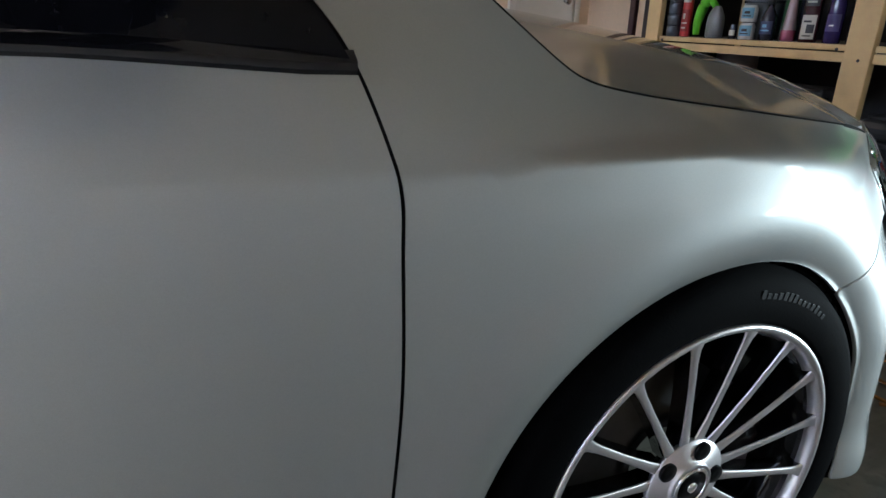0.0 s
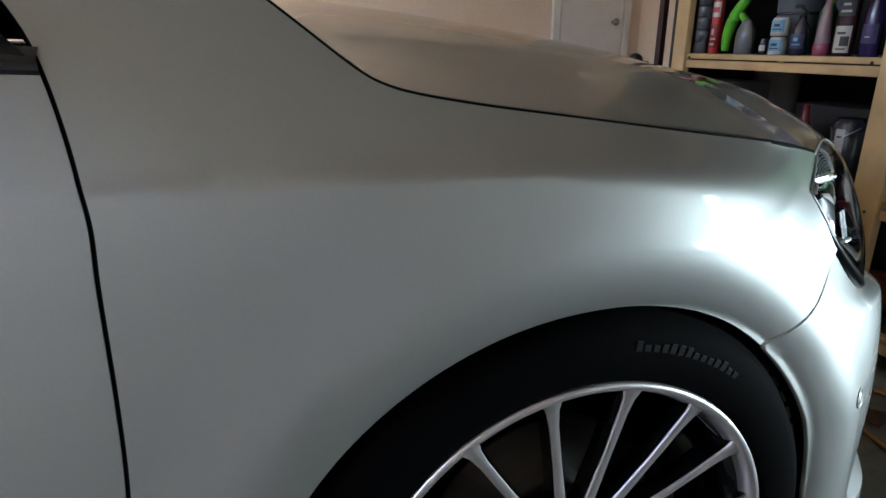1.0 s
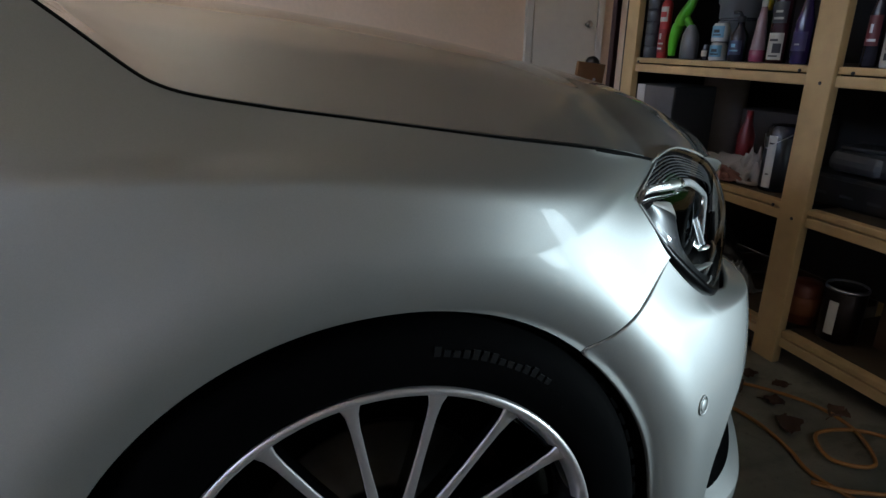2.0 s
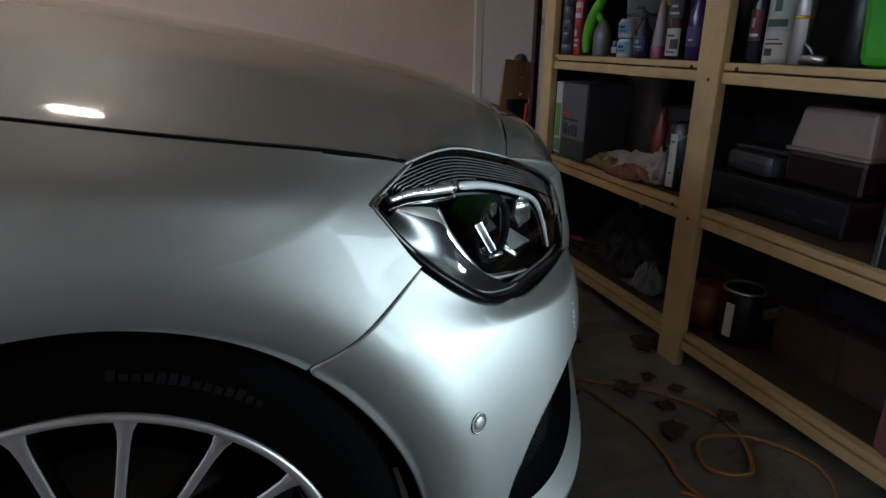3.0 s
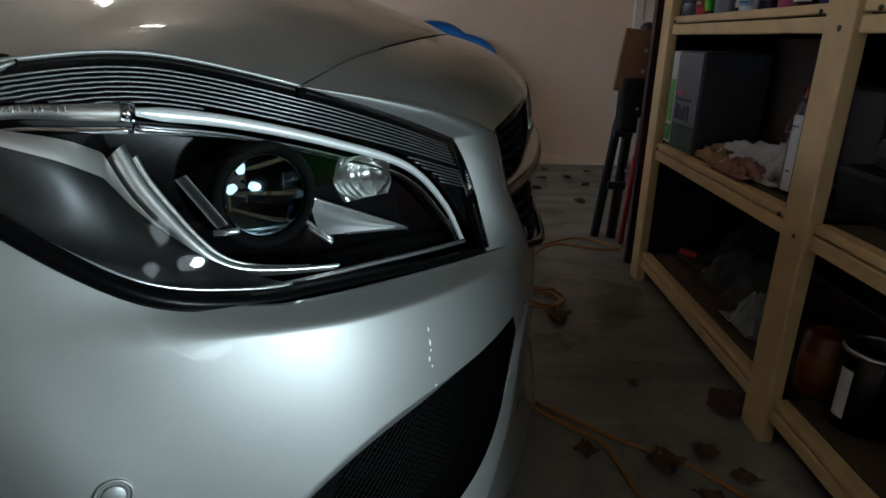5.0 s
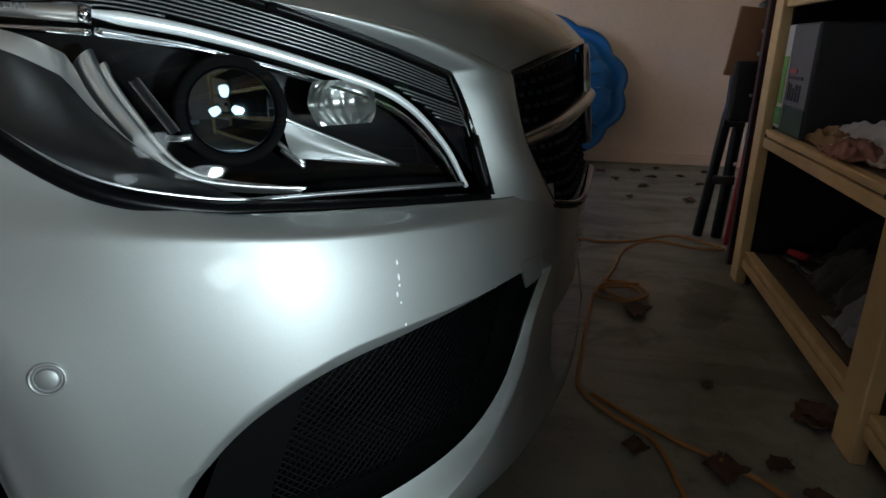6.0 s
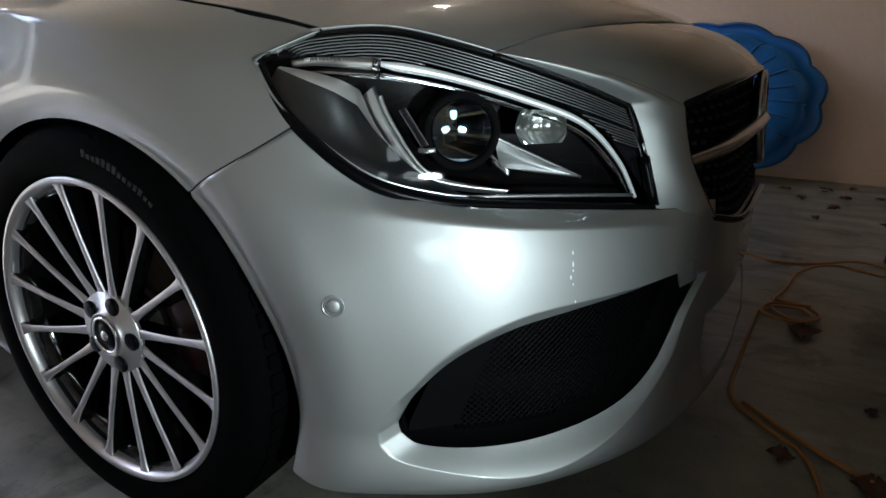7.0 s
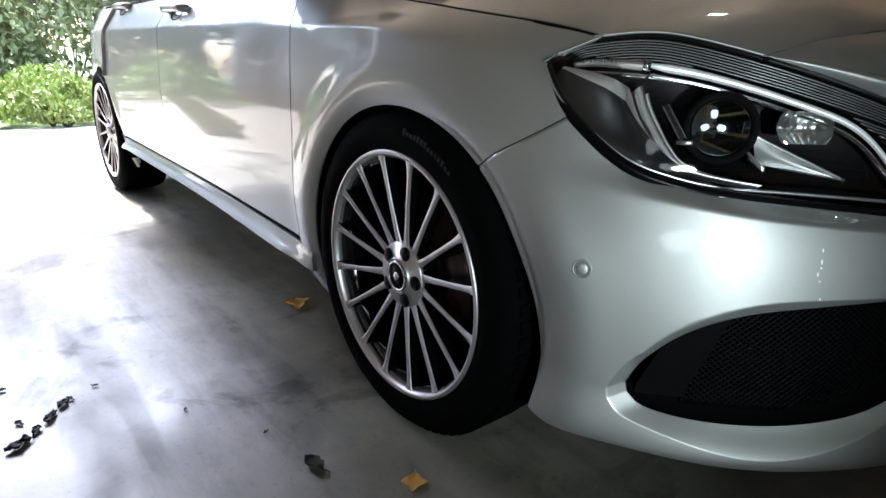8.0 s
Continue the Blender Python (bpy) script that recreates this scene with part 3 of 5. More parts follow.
lamp_lo = even(LAMP_LOW, 100)
lamp_hi = even(np.vstack([LAMP_TOP, LAMP_IN[1:12]]), 100)
lamp_lo = even(np.vstack([LAMP_LOW, LAMP_IN[::-1][1:12]]), 100)
headlamp = part("headlamp", grid([[lamp_surface(u, v, 0.006 + 0.07 * math.sin(math.pi * u) ** 0.4 * math.sin(math.pi * v) ** 0.35, 0.0) for u in np.linspace(0, 1, 60)] for v in np.linspace(0, 1, 30)]), TRAY, car, "headlamp with black tray and clear cover")
cover = part("cover", grid([[lamp_surface(u, v) for u in np.linspace(0, 1, 100)] for v in np.linspace(0, 1, 40)]), CLEAR, headlamp, "clear headlamp cover")
cover.visible_shadow = False
rim = np.vstack([lamp_lo, lamp_hi[::-1][1:]])
part("seal", tube(list(lamp_lo[::2] - np.array((0.55, -0.72, 0.38)) * 0.004), 0.008, 8, taper=lambda f: min(1, 0.55 + 3 * f)), TRAY, headlamp, "black lamp seal")
part("seal", tube(list(lamp_hi[::2] - np.array((0.55, -0.72, 0.38)) * 0.009), 0.006, 8), TRAY, headlamp, "black lamp seal")

# ---- wheels ----
def wheel(x, y, z):
    turn = pose(0, 0, 0, 90, 0, 0)   # the lathe's axis points out of the car's side
    w = part("wheel", lathe([(0.228, 0.004), (0.212, -0.03), (0.205, -0.19), (0.228, -0.195)], 72, turn, close=True), WHEEL_BLACK, car, "black alloy wheel with machined multi-spoke face")
    w.location = (x, y, z)
    part("tyre", lathe([(0.240, 0.008), (0.247, 0.012), (0.268, 0.0145), (0.288, 0.0125), (0.302, 0.004), (0.3115, -0.012), (0.3145, -0.03), (0.315, -0.10), (0.3135, -0.17), (0.303, -0.205), (0.240, -0.20)], 96, turn, close=True), RUBBER, w, "black low-profile tyre")
    bm = bmesh.new()
    for k in range(70):
        for y0, y1, sk in ((0.012, 0.045, 2.0), (0.052, 0.10, -2.0)):
            box(-0.0095, 0.0095, y0, y1, 0.3125, 0.3165, 0, bm, pose(0, 0, 0, 0, k * 360 / 70 + sk, 0))
    tagged(part("tread", bm, RUBBER, w, smooth=False), kind="stuff")
    part("rim", lathe([(0.2405, 0.008), (0.239, 0.0125), (0.2335, 0.013), (0.230, 0.009), (0.224, -0.004), (0.228, -0.008)], 96, turn, close=True), MACHINED, w, "machined rim edge")
    for k in range(16):
        a = math.radians(12 + k * 22.5)
        c, s = math.sin(a), math.cos(a)
        face, back = [], []
        for r, half, h in ((0.055, 0.0086, -0.010), (0.09, 0.0060, -0.006), (0.15, 0.0048, 0.0), (0.20, 0.0053, 0.004), (0.218, 0.0068, 0.006), (0.231, 0.011, 0.008)):
            def q(t, hh):
                return (r * c + t * s, -hh, r * s - t * c)
            face.append([q(-half, h - 0.003), q(-half, h - 0.001), q(-half + 0.001, h), q(half - 0.001, h), q(half, h - 0.001), q(half, h - 0.003)])
            back.append([q(-half * 1.05, h - 0.003), q(-half * 1.15, h - 0.026), q(half * 1.15, h - 0.026), q(half * 1.05, h - 0.003)])
        part("spoke", grid(face), MACHINED, w)
        part("spoke_back", grid(back), WHEEL_BLACK, w)
    part("hub", lathe([(0.066, -0.014), (0.064, -0.007), (0.036, -0.004), (0.0355, 0.002), (0.033, 0.004), (0.032, 0.001), (0.0, 0.001)][:-1] + [(0.004, 0.0015)], 48, turn), MACHINED, w)
    part("hub_ring", lathe([(0.030, 0.001), (0.0295, 0.005), (0.0255, 0.005), (0.025, 0.001)], 40, turn, close=True), CHROME, w)
    part("hub_cap", lathe([(0.0255, 0.0012), (0.0255, 0.0024), (0.010, 0.0034), (0.002, 0.0036)], 32, turn), TRAY, w, "dark centre cap")
    part("cap_boss", lathe([(0.0085, 0.0034), (0.0075, 0.0062), (0.002, 0.0070)], 24, turn), CHROME, w)
    for k in range(5):
        a = math.radians(20 + 72 * k)
        part("bolt_hole", lathe([(0.0138, -0.0075), (0.0138, -0.0028), (0.0132, -0.0022), (0.004, -0.0024)], 20, pose(0.0495 * math.sin(a), 0, 0.0495 * math.cos(a)) @ turn), TRAY, w)
    part("brake_disc", lathe([(0.145, -0.075), (0.145, -0.085), (0.08, -0.085), (0.08, -0.06), (0.05, -0.06), (0.05, -0.075)], 48, turn, close=True), DISC, w, "iron brake disc")
    bm = grid([[(r * math.sin(a), 0.045 + dy, r * math.cos(a)) for r, dy in ((0.10, 0), (0.11, -0.012), (0.155, -0.012), (0.165, 0), (0.165, 0.04), (0.10, 0.04))] for a in np.radians(np.linspace(62, 112, 16))])
    part("caliper", bm, CALIPER, w, "red brake caliper")
    return w


front_wheel = wheel(0.0, -0.860, 0.315)
for x, y, rz in ((-2.70, -0.845, 0), (0.0, 0.860, 180), (-2.70, 0.845, 180)):
    copy_thing(front_wheel, pose(x, y, 0.315, 0, 0, rz))

# wheel wells and the dark underside
for ax in AXLES:
    for sgn in (-1, 1):
        rows = [[(ax + 0.012 + r * math.sin(a), sgn * y, 0.293 + r * math.cos(a)) for y, r in ((0.836, 0.347), (0.82, 0.36), (0.55, 0.36), (0.55, 0.02))] for a in np.radians(np.linspace(-102, 102, 40))]
        part("wheel_well", grid(rows), LINER, car, "black wheel well liner")
part("underbody", box(-3.2, 0.42, -0.54, 0.54, 0.16, 0.60), LINER, car, smooth=False)
part("sill_floor", box(-2.36, -0.36, -0.76, 0.76, 0.19, 0.60), LINER, car, smooth=False)

# cabin: glass, pillars and roof
rows = []
for x, zb in ((-.428, .853), (-.62, .868), (-1.0, .882), (-1.47, .897), (-2.3, .92), (-2.95, .94)):
    base = skin(s_x(x), zb)
    top = skin(s_x(-.503), .962) if x > -.5 else np.array((max(-2.9, min(-1.0, x - 0.35)), -0.56, 1.36 + 0.04 * math.sin(math.pi * min(1, max(0, (-x - .4) / 2.6)))))
    rows.append([base * (1 - f) + top * f + np.array((0, -0.035 * math.sin(math.pi * f), 0)) for f in np.linspace(0, 1, 12)])
for flip in (1, -1):
    part("side_glass", grid([[p * np.array((1, flip, 1)) for p in r] for r in rows]), TINT, car, "dark side windows")
tops = [r[-1] for r in rows[1:]]
for flip in (1, -1):
    a0, a1, b0, b1 = (np.array(q) for q in (skin(s_x(-.505), .955), (-.98, -.575, 1.355), skin(s_x(-.42), .982), (-.96, -.53, 1.40)))
    part("front_pillar", grid([[((a0 * (1 - f) + a1 * f) * (1 - g) + (b0 * (1 - f) + b1 * f) * g + np.array((0.02, -0.012, 0.02)) * math.sin(math.pi * g)) * np.array((1, flip, 1)) for g in np.linspace(0, 1, 8)] for f in np.linspace(0, 1, 16)]), PAINT, car)
part("roof", grid([[p * np.array((1, f, 1)) + np.array((0, 0, 0.05 * (1 - f * f))) for f in np.linspace(-1, 1, 24)] for p in tops]), PAINT, car)
part("windscreen", grid([[(-.60 - (0.42) * f, y * (0.70 - 0.14 * f), 0.96 + 0.05 * (1 - y * y) * (1 - f) + f * 0.44) for y in np.linspace(-1, 1, 20)] for f in np.linspace(0, 1, 12)]), TINT, car, "dark windscreen")
part("rear_screen", grid([[(-3.3 + 0.4 * f, y * (0.66 - 0.10 * f), 0.93 + f * 0.44) for y in np.linspace(-1, 1, 20)] for f in np.linspace(0, 1, 12)]), TINT, car, "dark rear screen")

# grille, set back behind its opening
def grille_at(u, v, sink=0.018):
    """u from the side edge to the middle, v from the upper to the lower edge."""
    top, low = GRILLE_TOP[int(round(u * 49))], GRILLE_LOW[int(round(u * 39))]
    p = top * (1 - v) + low * v
    p = p + (GRILLE[int(round(v * 59))] - (GRILLE_TOP[0] * (1 - v) + GRILLE_LOW[0] * v)) * (1 - u) ** 2
    return p + np.array((-sink, sink * 0.25 * (1 - u), 0))


half = [[grille_at(u, v) for u in np.linspace(0, 1, 40)] for v in np.linspace(-.0, 1, 24)]
rows = [list(r) + [p * np.array((1, -1, 1)) for p in r[::-1][1:]] for r in half]
grille = part("grille", grid(rows), BLACK, car, "black grille with small bright studs")
# insert of the side intake
loop = ring_in[::8]
mid = np.array((nose_s(.62), .33))
rows = [[skin(*(p * (1 - f) + mid * f), k) for p in loop] for f, k in ((0, .011), (.01, .06), (.33, .062), (.66, .066), (.97, .07))]
part("intake_insert", grid(rows), BLACK, car, "black honeycomb intake insert")


# ---- shelves ----
def timber(x0, x1, y0, y1, z0, z1, parent, name="board"):
    return part(name, box(x0, x1, y0, y1, z0, z1, 0.003), WOOD, parent, smooth=False)


# near-black sheets round the rack: the shade inside it put into their colour
SHADE_SHEET = material("near_black_shade_sheet", (0.007, 0.005, 0.004), 0.8, 0, 0, 0.2)
# boards behind the nosings: darker brown, with the bay's shade in the colour
SHADED_BOARD = material("shaded_shelf_board", (0.05, 0.033, 0.018), 0.7, 0, 0, 0.3, 14, 0.3, 60)
rack = thing("shelf_rack", "pine timber shelf rack loaded with bottles, tins and boxes", "shelf")
XF, XB = 1.30, 1.78
for y0, y1 in ((0.702, 0.772), (-0.158, -0.077), (-2.02, -1.92)):
    for x0, x1 in ((XF - 0.008, XF + 0.020), (XB, XB + 0.042)):
        timber(x0, x1, y0, y1, 0, 2.1, rack, "post")
for y0, y1 in ((-0.075, 0.70), (-1.918, -0.160)):
    for zt in (0.105, 0.465, 0.832, 1.22, 1.62):
        timber(XF + 0.001, XF + 0.022, y0, y1, zt - 0.05, zt - 0.022, rack, "rail")
        timber(XF + 0.002, XF + 0.030, y0, y1, zt - 0.018, zt, rack, "nosing")
        part("board", box(XF + 0.032, XB, y0, y1, zt - 0.018, zt - 0.001, 0.003), SHADED_BOARD, rack, "brown shelf board, darkened in colour for the shade in the bay", smooth=False)
    part("top_panel", box(XF + 0.03, XB - 0.02, y0, y1, 2.02, 2.03), SHADE_SHEET, rack, smooth=False)
part("back_panel", box(XB - 0.012, XB - 0.004, -1.918, 0.70, 0.11, 2.08), SHADE_SHEET, rack, "near-black back sheet, the rack's inner shade in its colour", smooth=False)
part("end_panel", box(XF + 0.036, XB, 0.742, 0.750, 0.09, 2.08), SHADE_SHEET, rack, "near-black end sheet, the rack's inner shade in its colour", smooth=False)


# ---- outside the open garage door ----
GRASS = material("mown_lawn", (0.06, 0.10, 0.03), 0.9, 0, 0, 0.4, 25, 0.5, 60, 0.6)
DRIVE = material("pale_concrete_drive", (0.21, 0.19, 0.165), 0.8, 0, 0, 0.15, 12, 0.3, 60, 0.8)
LEAF = material("green_leaves", (0.17, 0.19, 0.085), 0.7, 0, 0, 0.5, 6, 0, 100, 1.5, spec=0.15)
LEAF_LIGHT = material("light_green_bush_leaves", (0.22, 0.30, 0.07), 0.5, 0, 0, 0.4, 8, 0, 100, 2.0)
BARK = material("grey_brown_bark", (0.13, 0.10, 0.08), 0.9, 0, 0, 0.4, 20, 0.6, 40)
tagged(link("ground", box(-160, 120, -160, 160, -0.4, -0.06), GRASS, smooth=False), "mown grass beyond the driveway", "ground", kind="structure")
bm = box(-6.2, -3.1, -9, 7, -0.2, -0.02)
box(-11.5, -6.201, -4.6, -1.75, -0.2, -0.021, 0, bm)
tagged(link("driveway", bm, DRIVE, smooth=False), "pale concrete driveway before the garage", "driveway", kind="structure")


def leaves(n, place, size, bm=None):
    """n small folded leaves at places drawn from place()."""
    bm = bm or bmesh.new()
    for _ in range(n):
        p = Vector(place())
        e = Euler((random.uniform(0, 6.3), random.uniform(0, 6.3), random.uniform(0, 6.3))).to_matrix()
        s = size * random.uniform(0.6, 1.3)
        a, b, c, d = (bm.verts.new(p + e @ Vector(q) * s) for q in ((-1, 0, 0), (0, -0.45, 0.12), (1, 0, 0), (0, 0.45, 0.12)))
        bm.faces.new((a, b, c)), bm.faces.new((a, c, d))
    return bm


def tree(x, y, height, spread, label, n=4200):
    t = thing("tree", label, "tree", x, y, -0.06, group="trees beyond the drive")
    lean = random.uniform(-0.3, 0.3)
    line = [(lean * f * f, 0.1 * math.sin(5 * f), height * 0.62 * f) for f in np.linspace(0, 1, 10)]
    part("trunk", tube(line, height * 0.022, 10, taper=lambda f: 1.2 - 0.8 * f), BARK, t)
    tips = []
    for k in range(9):
        f = random.uniform(0.35, 1.0)
        a = k * 2.4
        r = spread * random.uniform(0.45, 0.9)
        b = Vector((lean * f * f, 0, height * 0.62 * f))
        e = b + Vector((r * math.cos(a), r * math.sin(a), height * random.uniform(0.1, 0.3)))
        part("limb", tube([b.lerp(e, g) + Vector((0, 0, 0.15 * math.sin(3 * g))) for g in np.linspace(0, 1, 6)], height * 0.009, 6, taper=lambda g: 1 - 0.75 * g), BARK, t)
        tips += [b.lerp(e, g) for g in (0.6, 0.8, 1.0)]
    def place():
        c = random.choice(tips)
        return c + Vector((random.gauss(0, 1), random.gauss(0, 1), random.gauss(0, 0.8))) * spread * 0.2
    part("crown", leaves(n, place, 0.17), LEAF, t, "uneven green crown", smooth=False)
    return t


random.seed(4)
for x, y, h, sp in ((-14.5, -2.6, 4.6, 2.1), (-16.0, 1.8, 5.2, 2.3), (-14.0, -5.2, 5.0, 2.3), (-17.0, -9.0, 6.0, 2.6), (-16.5, 4.6, 5.6, 2.5), (-19.5, -3.4, 6.4, 2.8), (-13.0, -13.0, 5.4, 2.5), (-20.5, 0.4, 6.6, 3.0)):
    tree(x, y, h, sp, "leafy tree on the lawn beyond the driveway")


def bush(x, y, r, h, mat, n, label, leaf=0.035):
    b = thing("bush", label, "bush", x, y, -0.06, group="bushes by the drive")
    for k in range(7):
        a = k * 0.9
        part("stem", tube([(0, 0, 0), (0.3 * r * math.cos(a), 0.3 * r * math.sin(a), h * 0.4), (0.6 * r * math.cos(a), 0.6 * r * math.sin(a), h * 0.75)], 0.012, 5), BARK, b)
    def place():
        u, v = random.uniform(0, 6.283), random.uniform(-0.1, 1)
        k = random.uniform(0.75, 1.0) + 0.12 * math.sin(4 * u + 6 * v)
        q = math.sqrt(max(0, 1 - v * v))
        return (r * k * q * math.cos(u), r * k * q * math.sin(u), 0.05 + h * 0.95 * max(v, 0) * k + 0.05)
    part("foliage", leaves(n, place, leaf), mat, b, "dense small leaves", smooth=False)


bush(-6.70, -0.66, 0.56, 0.52, LEAF_LIGHT, 5200, "rounded light green clipped bush by the drive")
bush(-7.6, -2.6, 0.9, 0.85, LEAF_LIGHT, 3200, "rounded light green bush by the drive")
bush(-6.40, -0.56, 0.22, 0.20, LEAF, 1100, "low grey-green plant in front of the bush")
bush(-8.4, -5.0, 1.0, 0.9, LEAF, 2600, "dark green garden bush")
for x, y, r, h in ((-11.4, -1.3, 1.3, 2.1), (-12.2, 0.4, 1.5, 2.7), (-11.8, 2.1, 1.4, 2.3), (-12.6, -3.4, 1.5, 2.4), (-11.0, -6.2, 1.4, 2.0)):
    bush(x, y, r, h, LEAF, 4200, "tall dark green shrub at the garden's edge", 0.085)


# planted bed that curves along the drive
bed_line = spline([(-10.6, -3.25), (-8.0, -2.75), (-5.9, -2.25), (-4.7, -1.98), (-3.75, -1.80)], 40)
SOIL = material("dark_garden_soil", (0.06, 0.045, 0.03), 0.9, 0, 0, 0.4, 30, 0.6, 50)
tagged(link("garden_bed", grid([[(p[0], p[1] + w, -0.015 + h) for w, h in ((-.17, 0), (-.12, .03), (0, .045), (.12, .03), (.17, 0))] for p in bed_line]), SOIL), "narrow planted soil bed curving along the drive", "garden bed", kind="structure")
def low_cover():
    p = bed_line[random.randrange(40)] * 1.0
    return (p[0] + random.uniform(-.12, .12), p[1] + random.uniform(-.15, .15), random.uniform(0.01, 0.13))


tagged(link("ground_cover", leaves(2600, low_cover, 0.03), LEAF, smooth=False), "low green ground cover plants in the narrow bed", "plants", kind="stuff")

# wing of the house across the drive
MAUVE = material("mauve_brown_render", (0.20, 0.145, 0.135), 0.8, 0, 0, 0.1, 30, 0.2, 100)
PLINTH = material("red_brick_plinth", (0.33, 0.13, 0.10), 0.85, 0, 0, 0.25, 30, 0.4, 80)
house = thing("house_wing", "mauve-brown house wing with red brick plinth and white window frames", "house", 0, 0, -0.06)
part("wall", box(-10.2, -3.3, -4.75, -4.45, .32, 2.6, .004), MAUVE, house, smooth=False)
part("plinth", box(-10.22, -3.3, -4.75, -4.40, 0, .315, .004), PLINTH, house, "red brick plinth", smooth=False)
part("roof", grid([[(x, -4.15, 2.5), (x, -4.2, 2.62), (x, -7.5, 4.3)] for x in (-10.6, -3.3)]), material("grey_roof_tile", (0.10, 0.095, 0.09), 0.8, 0, 0, 0.3, 20, 0.5, 30), house, smooth=False)
for x in (-10.2, -8.35, -6.75):
    part("corner_post", box(x - .07, x + .07, -4.44, -4.36, .32, 2.5, .006), WHITE, house, "white painted post", smooth=False)
for x in (-9.3, -7.55, -5.2):
    win = part("window", box(x - .45, x + .45, -4.446, -4.42, 1.0, 2.1, .004), TINT, house, "dark window pane", smooth=False)
    for x0, x1, z0, z1 in ((x - .50, x - .451, .95, 2.15), (x + .451, x + .50, .95, 2.15), (x - .45, x + .45, .95, .999), (x - .45, x + .45, 2.101, 2.15), (x - .02, x + .02, 1.0, 2.1)):
        part("window_frame", box(x0, x1, -4.445, -4.405, z0, z1, .003), WHITE, win, smooth=False)

# ---- joints, lamps and small parts of the car ----
def on_skin(s, z, sink=0.0):
    p = Vector(skin(s, z, sink))
    a = Vector(skin(s + 0.002, z)) - Vector(skin(s - 0.002, z))
    b = Vector(skin(s, z + 0.006)) - Vector(skin(s, z - 0.006))
    n = a.cross(b).normalized()
    if n.y > 0:
        n = -n
    return p, n


def seam(line, name="joint_seal", radius=0.0048, sink=0.0055):
    pts = [skin(s, z, sink) for s, z in even(np.asarray(line), 70)]
    return part(name, tube(pts, radius, 6), LINER, car, "dark joint between panels")


OUT = np.array((0.55, -0.72, 0.38)) / 0.985
seam(DOOR_GAP)
part("joint_seal", tube(list(even(GAP, 90) + np.array((0, 0.003, -0.0022))), 0.0043, 6), LINER, car, "dark joint between panels")
seam(shut, radius=0.0022, sink=0.003)
seam(REAR_DOOR_GAP), seam(LAST_GAP)
seam(side([(x, z - 0.001) for x, z in SILL[:-2]]), radius=0.004)
part("joint_seal", tube(list(even(FRONT, 50) - np.array((0.003, 0, 0.006))), 0.005, 6), BLACK, car, "dark joint between panels")

# dried drips on the bumper
DRIP = material("dried_water_mark", (0.62, 0.63, 0.62), 0.6, 0, 0, 0.1)
for k, (x, y, z, h) in enumerate(((.634, -.656, .492, 2.2), (.636, -.657, .478, 3.0), (.637, -.658, .470, 1.4), (.638, -.660, .462, 2.4), (.639, -.660, .453, 1.2), (.643, -.658, .430, 1.4))):
    p, n = on_skin(s_at(x, y), z)
    part("drip_mark", lathe([(0.0013, -0.001), (0.0012, 0.0002), (0.0004, 0.0004)], 10, Matrix.Translation(p) @ n.to_track_quat("Z", "Y").to_matrix().to_4x4() @ Matrix.Diagonal((1, h, 1, 1))), DRIP, bumper)

flat_grey = material("grey_sensor_gasket", (0.12, 0.12, 0.12), 0.6)

# square tow-eye cover, outlined by its joint
TOW = to_sz([(.736, -.496, .441), (.756, -.441, .437), (.758, -.436, .410), (.743, -.484, .408)])
TOW[:, 1] = (.443, .438, .408, .408)
tow = part("tow_eye_cover", grid([[skin(*(TOW[0] * (1 - u) * (1 - v) + TOW[1] * u * (1 - v) + TOW[2] * u * v + TOW[3] * (1 - u) * v), -.0008) for u in np.linspace(.03, .97, 8)] for v in np.linspace(.04, .96, 8)]), PAINT, bumper, "square tow-eye cover")
part("cover_joint", tube([skin(*p, -.0002) for p in even(np.vstack([TOW, TOW[:1]]), 40)], .0005, 5), flat_grey, tow)

# parking sensor
p, n = on_skin(s_at(.408, -.831), .442)
m = Matrix.Translation(p) @ n.to_track_quat("Z", "Y").to_matrix().to_4x4()
sensor = part("parking_sensor", lathe([(0.0085, -0.004), (0.0085, 0.0012), (0.0075, 0.002), (0.0, 0.002)][:3] + [(0.001, 0.002)], 32, m), PAINT, car)
part("sensor_ring", lathe([(0.0135, -0.003), (0.0135, 0.0014), (0.0122, 0.0018), (0.0112, 0.0010), (0.0112, -0.003)], 32, m, close=True), PAINT, sensor)
part("sensor_groove", lathe([(0.0112, -0.003), (0.0112, 0.0003), (0.0085, 0.0003), (0.0085, -0.003)], 32, m, close=True), flat_grey, sensor)

# door handles
for x, z in ((-1.30, .846), (-2.12, .892)):
    s = s_x(x)
    p, n = on_skin(s, z - .010)
    line = [Vector(skin(s_x(x + dx), z + dz, -o)) for dx, o, dz in ((0.105, 0.0, -0.002), (0.088, 0.026, 0.0), (0.0, 0.034, 0.003), (-0.088, 0.026, 0.004), (-0.105, 0.0, 0.004))]
    handle = part("door_handle", tube(spline([tuple(q) for q in line], 24), 0.0125, 10), PAINT, car, "silver door handle")
    m = Matrix.Translation(p) @ n.to_track_quat("Z", "Y").to_matrix().to_4x4()
    part("handle_recess", lathe([(0.036, -0.003), (0.033, 0.0012), (0.024, -0.0008), (0.004, -0.001)], 28, m @ Matrix.Diagonal((1.7, 0.85, 1, 1))), GLOSS, handle, "dark hollow behind the handle")

# window trim along the belt
rows = []
